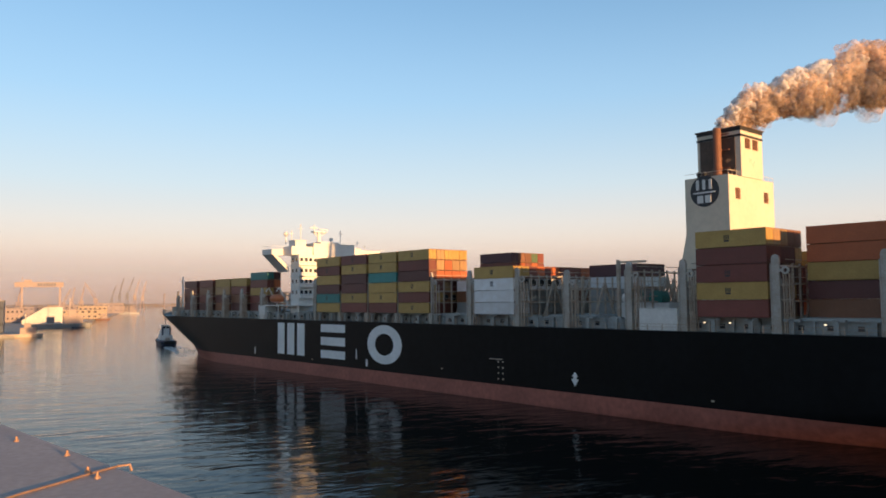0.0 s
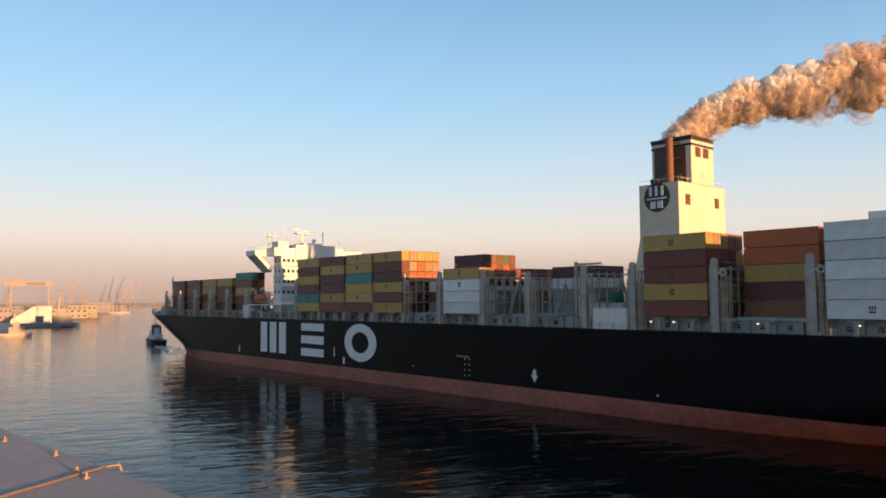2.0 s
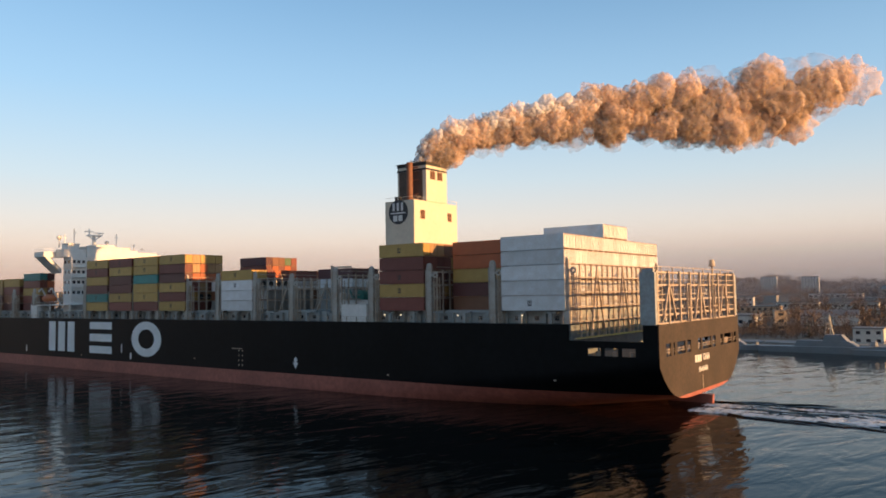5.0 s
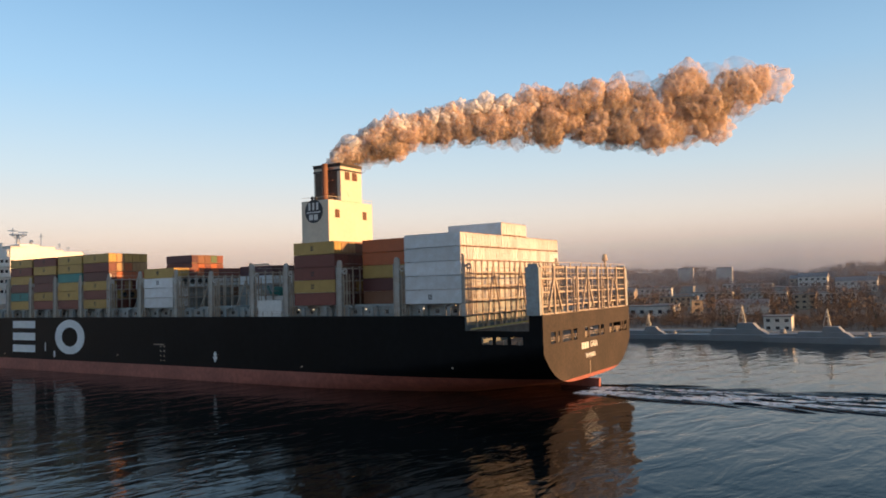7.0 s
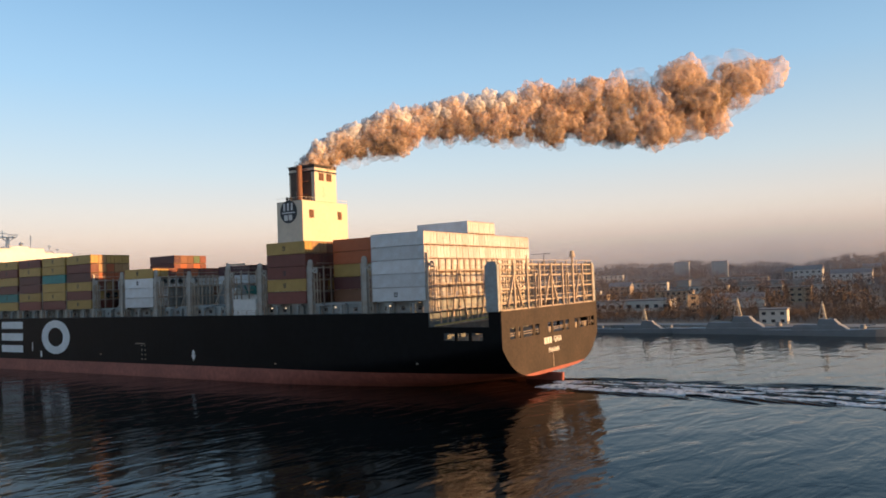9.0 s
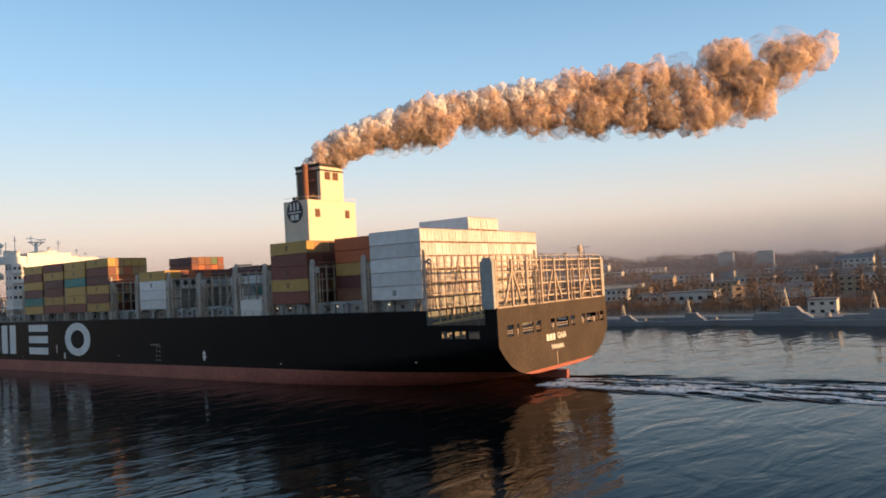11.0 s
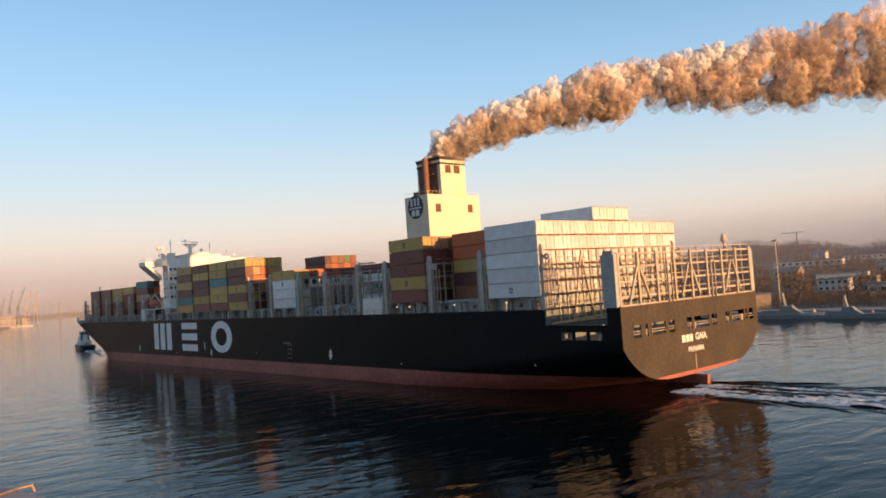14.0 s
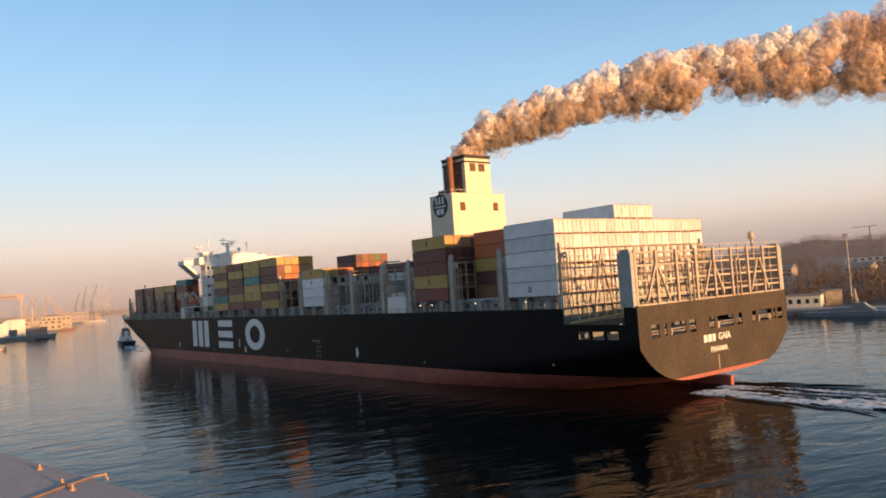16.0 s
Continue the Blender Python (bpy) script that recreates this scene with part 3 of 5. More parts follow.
bars("draught_marks", [(x, x + 0.35, -0.06, -0.01, z, z + 0.35) for x in (-108.0, -109.4) for z in (5.0, 6.2, 7.4, 8.6)] + [(-112.0, -108.0, -0.06, -0.01, 9.2, 9.4)], M_STEEL, ship)
for sx in (-60, -128, -20, -186):
    bars("hull_discharge", [(sx, sx + 0.5, -0.05, -0.01, 5.0 + (sx % 3), 5.3 + (sx % 3))], M_STEEL, ship)


def lettering(text, size, where, rot, material, parent, name):
    cu = bpy.data.curves.new(name, "FONT")
    cu.body, cu.size, cu.align_x, cu.align_y, cu.extrude = text, size, "CENTER", "CENTER", 0.03
    cu.offset = size * 0.02
    cu.materials.append(material)
    ob = new(name, cu)
    ob.parent, ob.location, ob.rotation_euler = parent, where, rot
    return ob


lettering("GAIA", 1.75, (0.08, 24.9, 9.35), (radians(90), 0, radians(90)), M_WHITE, ship, "ship_name")
lettering("PANAMA", 1.35, (0.08, 22.9, 7.2), (radians(90), 0, radians(90)), M_WHITE, ship, "home_port")
bars("name_mark", [(0.04, 0.1, 18.2, 19.3, 8.7, 10.0), (0.04, 0.1, 19.6, 20.7, 8.7, 10.0), (0.04, 0.1, 21.0, 21.9, 8.7, 10.0)], M_WHITE, ship)
bars("rudder_mark", [(0.03, 0.08, 22.4, 22.6, 3.5, 6.2)], M_STEEL, ship)

# ---- funnel casing ----
bm = bmesh.new()
box(bm, -72.4, -63.5, 14.5, 32.0, DECK, 44.7)
prism(bm, [(-72.4, 14.5, DECK), (-72.4, 14.5, 34.0), (-76.5, 14.5, DECK)], (0, 17.5, 0))
funnel = part("funnel_casing", bm, M_CREAM, ship, "tall cream-painted funnel casing")
bars("upper_casing", [(-72.2, -63.3, 19.1, 27.5, 44.7, 54.1)], M_CREAM, funnel)
# flat dark brown plate covering most of the upper casing's near face
bars("side_screen", [(-71.6, -64.4, 18.96, 19.1, 44.8, 52.3)], M_BROWN, funnel, "dark brown screen over the upper casing's near side")
bars("top_band", [(-72.3, -63.2, 19.0, 27.6, 53.5, 54.15), (-72.3, -63.2, 19.0, 27.6, 52.35, 52.8)], M_BLACK, funnel, "black band under the funnel top")
bars("funnel_rim", [(-72.5, -63.0, 18.8, 27.8, 54.15, 54.35)], M_BROWN, funnel)
bm = bmesh.new()
bmesh.ops.create_cone(bm, cap_ends=True, segments=16, radius1=0.75, radius2=0.75, depth=9.4, matrix=Matrix.Translation((-67.2, 17.6, 49.5)))
for z in (46.5, 50.0, 53.0):
    bmesh.ops.create_cone(bm, cap_ends=True, segments=16, radius1=0.85, radius2=0.85, depth=0.25, matrix=Matrix.Translation((-67.2, 17.6, z)))
    box(bm, -66.6, -65.2, 18.2, 18.5, z - 0.1, z + 0.1)
    box(bm, -67.4, -67.0, 18.2, 19.1, z - 0.1, z + 0.1)
part("exhaust_pipe", bm, M_RUST, funnel, "rusty exhaust pipe", smooth=False)
for y0, y1, z0, z1 in ((16.9, 18.6, 40.3, 42.4), (27.9, 29.5, 40.3, 42.4), (20.7, 22.6, 50.2, 52.2), (23.6, 25.6, 50.2, 52.2)):
    bm = bmesh.new()
    xx = -63.5 if z1 < 45 else -63.3
    box(bm, xx, xx + 0.03, y0, y1, z0, z1)
    lv = part("louvre", bm, M_BLACK, funnel, "rusty louvred vent")
    n = 6
    h = (z1 - z0) / n
    for i in range(n):
        bars("louvre_slat", [(xx + 0.03, xx + 0.14, y0, y1, z0 + h * i, z0 + h * (i + 0.55))], M_RUST, lv)
    bars("louvre_mullion", [(xx + 0.03, xx + 0.16, (y0 + y1) / 2 - 0.06, (y0 + y1) / 2 + 0.06, z0, z1)], M_RUST, lv)
bm = bmesh.new()
prism(bm, [(-68.3 + 2.95 * math.cos(a), 14.44, 42.0 + 2.95 * math.sin(a)) for a in [2 * math.pi * i / 36 for i in range(36)]], (0, 0.06, 0))
disc = part("funnel_emblem", bm, M_LOGO, funnel, "dark round emblem")
bars("emblem_bar", [(-70.0, -69.4, 14.36, 14.44, 42.3, 44.2), (-68.7, -68.1, 14.36, 14.44, 42.3, 44.2), (-67.4, -66.8, 14.36, 14.44, 42.3, 44.2), (-70.6, -66.1, 14.36, 14.44, 41.6, 41.9), (-69.8, -68.6, 14.36, 14.44, 39.8, 41.2), (-68.2, -67.0, 14.36, 14.44, 39.8, 41.2)], M_WHITE, disc)
bm = bmesh.new()
for x, z in ((-70.6, 44.7), (-69.4, 44.7)):
    bmesh.ops.create_cone(bm, cap_ends=True, segments=10, radius1=0.3, radius2=0.3, depth=1.0, matrix=Matrix.Translation((x, 16.5, z + 0.5)))
    bmesh.ops.create_uvsphere(bm, u_segments=10, v_segments=6, radius=0.45, matrix=Matrix.Translation((x, 16.5, z + 1.0)))
part("ventilator", bm, M_BLACK, funnel)
bars("casing_rail", [(-72.4, -63.5, 14.5, 14.56, 45.5, 45.56), (-63.56, -63.5, 14.5, 19.0, 45.5, 45.56), (-63.56, -63.5, 27.6, 32.0, 45.5, 45.56)] + [(-63.56, -63.5, y, y + 0.06, 44.7, 45.5) for y in (14.5, 16.0, 17.5, 28.5, 30.0, 31.9)], M_CREAM, funnel)
# engine casing house at the foot, with lifeboat deck and green winch
bars("casing_house", [(-84.0, -72.4, 8.0, 40.4, DECK, 21.2)], M_WHITE, ship, "white deckhouse at the funnel's foot")
bars("side_house", [(-73.8, -66.2, 0.5, 4.6, DECK, 20.1), (-73.9, -66.1, 0.4, 4.7, 20.1, 20.25)], M_WHITE, ship, "white box-shaped side house")
bm = bmesh.new()
bmesh.ops.create_cone(bm, cap_ends=True, segments=16, radius1=1.5, radius2=1.5, depth=2.6, matrix=Matrix.Translation((-75.4, 9.4, 22.0)) @ Matrix.Rotation(math.pi / 2, 4, "X"))
box(bm, -78.0, -73.4, 8.2, 10.6, 20.25, 21.2)
beam(bm, (-77.6, 9, 20.9), (-79.2, 9, 23.6), 0.3)
part("deck_winch", bm, M_GREEN, ship, "dark green deck winch")
bm = bmesh.new()
bmesh.ops.create_cone(bm, cap_ends=True, segments=18, radius1=0.9, radius2=0.9, depth=3.0, matrix=Matrix.Translation((-78.6, 5.0, 22.1)) @ Matrix.Rotation(math.pi / 2, 4, "Y"))
part("tank", bm, M_WHITE, ship, "white cylindrical tank")
bars("provision_crane", [(-82.6, -82.0, 6.0, 6.6, DECK, 29.5), (-82.6, -76.0, 6.1, 6.5, 28.8, 29.2)], M_STEEL, ship)

# ---- bridge house ----
bm = bmesh.new()
box(bm, -215.0, -202.5, 9.5, 38.9, DECK, 36.6)
box(bm, -206.0, -201.0, 4.2, 9.5, DECK, 36.6)
house = part("bridge_house", bm, M_WHITE, ship, "white accommodation tower")
bm = bmesh.new()
box(bm, -216.4, -202.2, 10.2, 25.8, 36.6, 40.3)
box(bm, -216.2, -203.6, 25.8, 37.2, 36.6, 38.9)
box(bm, -216.6, -202.0, 10.0, 26.0, 40.3, 40.45)
box(bm, -208.2, -202.8, 2.6, 10.2, 36.6, 39.3)
part("wheelhouse", bm, M_WHITE, house)
for s, reach in ((0, 0.0), (1, 6.4)):
    f = (lambda y: y) if s == 0 else (lambda y: BEAM - reach - y)
    bm = bmesh.new()
    for wx in (-214.2, -208.6):                 # two raking web plates with a gap under the wing
        prism(bm, [(wx, f(y), z) for y, z in ((-1.2, 37.0), (4.6, 31.6), (4.6, 32.9), (0.6, 36.6), (4.6, 36.6), (4.6, 37.0))], (0.5, 0, 0))
    prism(bm, [(-214.6, f(y), z) for y, z in ((-1.4, 36.8), (3.2, 36.8), (3.2, 38.7), (-0.8, 38.5), (-1.4, 38.5))], (6.4, 0, 0))
    prism(bm, [(-214.6, f(y), z) for y, z in ((-1.2, 36.9), (4.6, 31.4), (4.6, 31.8), (-1.0, 37.1))], (6.4, 0, 0))
    part("bridge_wing", bm, M_WHITE, house, "white bridge wing on a sloping bracket")
    bars("wing_rail", [(-214.6, -208.2, f(-1.2) - 0.03, f(-1.2) + 0.03, 39.4, 39.5), (-208.3, -208.2, min(f(-1.2), f(3)), max(f(-1.2), f(3)), 39.4, 39.5)], M_WHITE, house)
for z in (33.4, 30.0, 26.6, 23.2):
    bars("deck_walkway", [(-206.4, -199.8, 3.8, 9.6, z - 0.2, z), (-208.4, -201.6, 9.6, 39.4, z - 0.2, z), (-199.9, -199.8, 3.8, 9.6, z + 1.0, z + 1.1), (-206.4, -199.8, 3.8, 3.86, z + 1.0, z + 1.06)] + [(-199.9, -199.8, 3.8 + 1.4 * k, 3.86 + 1.4 * k, z, z + 1.0) for k in range(5)], M_WHITE, house)
bm = bmesh.new()
box(bm, -0.5, 0.5, -0.04, 0.0, -0.55, 0.55)
w0 = part("window", bm, M_GLASS, house)
w0.location = (-204.8, 4.2, 35.0)
for z in (35.0, 31.6, 28.2, 24.8):
    for x in (-204.8, -202.4):
        if (x, z) != (-204.8, 35.0):
            same("window", w0.data, house, (x, 4.2, z))
    for y in (11, 14, 17, 20, 23, 26, 29, 32, 35, 38):
        same("window", w0.data, house, (-202.5, y, z), math.pi / 2)
    for y in (5.2, 6.8, 8.4):
        same("window", w0.data, house, (-201.0, y, z), math.pi / 2)
bars("upper_house", [(-214.5, -208.0, 16.5, 23.5, 40.45, 41.6), (-213.0, -209.0, 27.0, 33.0, 38.9, 40.0), (-207.8, -203.6, 4.4, 8.2, 39.3, 41.2), (-208.0, -203.4, 4.0, 8.6, 41.2, 41.35)], M_WHITE, house, "white monkey-island deckhouse")
bm = bmesh.new()
bmesh.ops.create_cone(bm, cap_ends=True, segments=12, radius1=0.8, radius2=0.5, depth=4.0, matrix=Matrix.Translation((-211, 17.4, 43.0)))
box(bm, -212.2, -209.8, 15.0, 20.0, 44.8, 45.2)
beam(bm, (-211, 17.4, 43.2), (-211, 15.2, 44.9), 0.3)
beam(bm, (-211, 17.4, 43.2), (-211, 19.8, 44.9), 0.3)
box(bm, -211.2, -210.8, 14.0, 17.0, 46.2, 46.5)
box(bm, -211.2, -210.8, 17.4, 21.0, 45.8, 46.1)
beam(bm, (-211, 15.6, 45.1), (-211, 15.6, 47.4), 0.25)
beam(bm, (-211, 19.2, 45.1), (-211, 19.2, 46.0), 0.25)
part("radar_mast", bm, M_WHITE, house, "white radar mast with scanners")
for x, y, h in ((-205.5, 7.4, 6.2), (-207, 5.0, 4.2), (-209, 24.6, 5.4), (-209, 31.5, 2.0), (-211, 36.0, 0.8)):
    bm = bmesh.new()
    beam(bm, (x, y, 40.2), (x, y, 40.4 + h), 0.28, 0, 8)
    beam(bm, (x, y - 0.9, 40.2 + h * 0.8), (x, y + 0.9, 40.2 + h * 0.8), 0.16, 0, 6)
    part("aerial", bm, M_WHITE, house)
for y, z, r in ((4.6, 43.6, 0.85), (21.6, 42.6, 0.7)):
    bm = bmesh.new()
    bmesh.ops.create_uvsphere(bm, u_segments=14, v_segments=9, radius=r, matrix=Matrix.Translation((-210, y, z)))
    beam(bm, (-210, y, 40.3), (-210, y, z), 0.4, 0, 8)
    part("satellite_dome", bm, M_WHITE, house, smooth=True)
bars("boat_deck", [(-222.0, -196.0, 1.2, 8.5, 20.6, 20.9), (-222.0, -221.7, 1.2, 1.5, DECK, 20.6), (-209.0, -208.7, 1.2, 1.5, DECK, 20.6), (-196.3, -196.0, 1.2, 1.5, DECK, 20.6), (-222.0, -196.0, 1.2, 1.3, 21.7, 21.8)], M_WHITE, ship)
bars("bow_side_house", [(-219.8, -216.0, 0.4, 4.6, DECK - 0.4, 20.6)], M_WHITE, ship)
bm = bmesh.new()
bmesh.ops.create_uvsphere(bm, u_segments=18, v_segments=10, radius=1.0, matrix=Matrix.Translation((-213.6, 3.4, 22.9)) @ Matrix.Diagonal((4.2, 1.6, 1.5, 1)))
part("lifeboat", bm, M_ORANGE, ship, "enclosed orange lifeboat", smooth=True)
bm = bmesh.new()
for x in (-217.2, -210.2):
    beam(bm, (x, 5.5, 20.9), (x, 2.4, 26.4), 0.4)
    beam(bm, (x, 2.4, 26.4), (x, 1.4, 25.2), 0.3)
part("lifeboat_davit", bm, M_WHITE, ship)
# forecastle
bars("foremast", [(-345.0, -344.4, 23.9, 24.5, DECK, 34.0), (-345.1, -344.3, 22.4, 26.0, 31.5, 31.8)], M_WHITE, ship)
bars("breakwater", [(-318.0, -317.4, 9.0, 39.4, DECK, 20.0)], M_STEEL, ship)
bm = bmesh.new()
for k in range(14):
    kk = 0.25 + 0.72 * k / 13
    h = HALF * max(0, 1 - kk ** 1.55) ** 0.95
    for s in (-1, 1):
        box(bm, -295 - 61 * kk - 0.1, -295 - 61 * kk + 0.1, HALF + s * h - 0.1, HALF + s * h + 0.1, DECK + 0.3, DECK + 2.4)
part("bow_rail", bm, M_STEEL, ship)
bm = bmesh.new()
box(bm, -330.0, -327.8, 16.6, 17.4, 9.2, 11.4)
beam(bm, (-329, 17.0, 11), (-329, 16.4, 14), 0.5)
part("anchor", bm, M_BLACK, ship)

# ---- containers ----
def container_meshes(length, height):
    bm = bmesh.new()
    w, t = 2.40, 0.10
    box(bm, 0.03, length - 0.03, 0.03, w - 0.03, 0.06, height - 0.04, 0)
    for y in (0, w - t):                                    # rails and posts
        box(bm, 0, length, y, y + t, 0, 0.16, 1)
        box(bm, 0, length, y, y + t, height - 0.11, height, 1)
        for x in (0, length - 0.14):
            box(bm, x, x + 0.14, y, y + t, 0.16, height - 0.11, 1)
    for x in (0, length - 0.14):
        box(bm, x, x + 0.14, t, w - t, 0, 0.16, 2)
        box(bm, x, x + 0.14, t, w - t, height - 0.11, height, 2)
    me = bpy.data.meshes.new("body")
    bm.to_mesh(me)
    bm.free()
    me.materials.append(M_BOX), me.materials.append(M_BOXFRAME), me.materials.append(M_ROD)
    bm = bmesh.new()                                        # one door leaf, at the aft end
    prof = [(0.0, 0.03, 1), (0.035, 0.05, 0), (0.31, 0.085, 1), (0.35, 0.05, 0), (0.79, 0.085, 1), (0.83, 0.05, 0), (1.03, 0.02, 1), (1.11, 0.0, 1)]
    z0, z1 = 0.17, height - 0.12
    prev = None
    for i, (y, xx, mi) in enumerate(prof):
        steps = [prof[i - 1][1], xx] if i else [xx]
        for st in steps:
            cur = [bm.verts.new((st, y, z)) for z in (z0, height * 0.5, z1)]
            if prev:
                m2 = prof[i - 1][2]
                for k in (0, 1):
                    bm.faces.new((prev[k], cur[k], cur[k + 1], prev[k + 1])).material_index = m2
            prev = cur
    door = bpy.data.meshes.new("door")
    bm.to_mesh(door)
    bm.free()
    door.materials.append(M_BOXFRAME), door.materials.append(M_ROD)
    return me, door


SIZES = {(40, 8): container_meshes(12.19, 2.51), (40, 9): container_meshes(12.19, 2.76), (45, 9): container_meshes(13.6, 2.76)}
PAINT = {"yellow": (0.52, 0.33, 0.09), "red": (0.21, 0.053, 0.04), "darkred": (0.125, 0.035, 0.032), "teal": (0.03, 0.26, 0.25),
         "white": (0.80, 0.81, 0.82), "orange": (0.50, 0.12, 0.035), "purple": (0.09, 0.025, 0.035), "grey": (0.30, 0.31, 0.30),
         "brown": (0.24, 0.10, 0.05), "tan": (0.45, 0.27, 0.12), "blue": (0.04, 0.09, 0.18), "green": (0.10, 0.20, 0.10)}
WORDS = {"yellow": "ochre-yellow", "red": "rust-red", "darkred": "dark red", "teal": "teal-green", "white": "white refrigerated", "orange": "bright orange",
         "purple": "dark maroon", "grey": "pale grey", "brown": "brown", "tan": "tan-orange", "blue": "dark blue", "green": "faded green"}
bm = bmesh.new()
box(bm, 0, 0.9, -0.012, 0, 0, 0.28)
box(bm, 0, 0.2, -0.012, 0, 0.40, 1.05)
box(bm, 0.35, 0.55, -0.012, 0, 0.40, 1.05)
box(bm, 0.7, 0.9, -0.012, 0, 0.40, 1.05)
EMBLEM = bpy.data.meshes.new("emblem")
bm.to_mesh(EMBLEM)
bm.free()
EMBLEM.materials.append(M_LOGO)
rng = random.Random(7)
BASE = 18.87


def container(x_aft, y, z, size, colour, emblem=False):
    body, door = SIZES[size]
    length = 13.6 if size[0] == 45 else 12.19
    root = new("container")
    b = same("body", body, root)
    jit = 1 + rng.uniform(-0.2, 0.12)
    col = (*[min(1, c * jit) for c in PAINT[colour]], 1)
    b.color = col
    for i in (0, 1):
        d = same("door", door, root, (length + 0.0, 0.11 + 1.12 * i, 0))
        d.color = col
    if emblem:
        same("emblem", EMBLEM, root, (length * 0.42, 0.02, 0.85))
    tagged(root, f"{WORDS[colour]} steel shipping container stacked on deck", "container", "containers on the ship")
    root.scale = (1, 1, 1)
    local = pose(x_aft - length, y, z)
    KEYED.append((root, [(t, m @ local) for t, m in SHIP]))


def stack(x_aft, row, colours, size=(40, 8), emblems=()):
    """One column of containers, listed from the bottom; row 0 is the near side."""
    h = {8: 2.60, 9: 2.86}[size[1]]
    for k, c in enumerate(colours):
        if c:
            container(x_aft, 0.62 + 2.505 * row, BASE + h * k, size, c, k in emblems and row == 0)


MIXED = ["red", "yellow", "orange", "tan", "darkred", "brown", "yellow", "red"]
# white refrigerated block at the stern
for r in range(19):
    stack(-17.6, r, ["white"] * 5 + (["white"] if 7 <= r <= 11 else []), (45, 9), (0,) if r == 0 else ())
for r in range(2, 6):
    stack(-34.0, r, ["brown", "darkred", "yellow", "orange", "orange"][: 5 if r < 5 else 4], (40, 9), (2,))
for r in range(5):
    top = ["red", "yellow", "red", "red", "yellow"] if r == 0 else [rng.choice(["darkred", "red", "brown", "yellow"]) for _ in range(4)] + ["tan" if r < 3 else "brown"]
    stack(-50.2, r, top, (40, 9), (1, 2, 4))
for r in range(9, 11):
    stack(-50.2, r, [rng.choice(MIXED) for _ in range(4)], (40, 9))
for r in range(6, 10):
    stack(-84.5, r, ["grey", "grey", "white", "purple"], (40, 8))
for r in range(0, 11):
    if r == 0:
        stack(-105.0, 0, ["white", "white", "white", "yellow"], (40, 8), (2, 3))
    elif r < 8:
        stack(-105.0, r, ["grey", "grey", "white", rng.choice(["red", "orange", "brown", "red"])] if r > 1 else ["white", "white", "grey", "yellow"], (40, 8))
    else:
        stack(-105.0, r, ["grey", "brown", "white", rng.choice(["red", "orange"])], (40, 8))
for r in range(3, 7):
    stack(-119.2, r, ["grey", "brown", "white"], (40, 8))
for r in range(5):
    cols = ["yellow", "red", "yellow", "darkred", "red", "yellow"] if r == 0 else [rng.choice(MIXED) for _ in range(3)] + ["orange", rng.choice(["tan", "orange"]), rng.choice(["tan", "yellow", "grey"])]
    stack(-133.0, r, cols, (40, 8), (0, 2, 5))
for r in range(11, 16):
    stack(-131.9, r, [None, None, None, "orange", rng.choice(["red", "orange"]), "purple" if r == 11 else rng.choice(["red", "brown", "green"])], (40, 8))
near = [(-146.0, ["red", "yellow", "yellow", "teal", "yellow", "yellow"]), (-159.2, ["red", "yellow", "darkred", "darkred", "yellow", "red"]),
        (-172.3, ["yellow", "teal", "darkred", "yellow", "red", "yellow"])]
for xa, cols in near:
    for r in range(0, 2):
        stack(xa, r, cols if r == 0 else [rng.choice(MIXED) for _ in cols if _], (40, 8), (1, 4, 5))
fore = [(-219.6, ["darkred", "red", "yellow", "red", "teal"]), (-234.8, ["darkred", "brown", "red", "yellow"]), (-248.0, ["brown", "darkred", "tan", "yellow"]), (-262.6, ["darkred", "red", "brown", "red"]), (-277.4, ["darkred", "darkred", "red", "darkred"])]
for xa, cols in fore:
    for r in range(1, 3):
        stack(xa, r, cols if r == 1 else [rng.choice(["darkred", "brown", "orange", "red"]) for _ in cols], (40, 9) if len(cols) == 4 else (40, 8), ())

# round fan openings of the refrigerated units under the lashing bridges
bm = bmesh.new()
bmesh.ops.create_cone(bm, cap_ends=True, segments=14, radius1=0.75, radius2=0.75, depth=0.1, matrix=Matrix.Rotation(math.pi / 2, 4, "Y"))
fan = part("fan", bm, M_BLACK, ship, "round black refrigeration fan")
fan.location = (-104.9, 4.35, 25.6)
for x, y in [(-104.9, 4.35 + 2.5 * i) for i in range(1, 5)] + [(-119.1, 9.45 + 2.5 * i) for i in range(5)]:
    same("fan", fan.data, ship, (x, y, 25.6))

for x in (-132.6, -118.6):
    for i in range(3):
        same("fan", fan.data, ship, (x, 5.6 + 2.5 * i, 22.6))

# ---- smoke from the funnel: rigid puffs that drift off along the plume ----
PLUME = [(0, -68.0, 23.3, 47.5), (5, -68.2, 23.3, 53.6), (11, -65.3, 25.5, 58.2), (20, -59.1, 30.3, 61.2), (35, -48.1, 38.8, 64.2), (52, -35.2, 48.9, 67.0), (74, -17.4, 62.7, 68.0), (107, 7.9, 82.5, 68.5), (150, 42.1, 109.3, 73.5), (205, 85.0, 143.0, 80.0)]


def plume(s):
    s = max(0.0, s)
    for (a, *p), (b, *q) in zip(PLUME, PLUME[1:]):
        if s <= b:
            return Vector(p).lerp(Vector(q), (s - a) / (b - a))
    return Vector(PLUME[-1][1:])


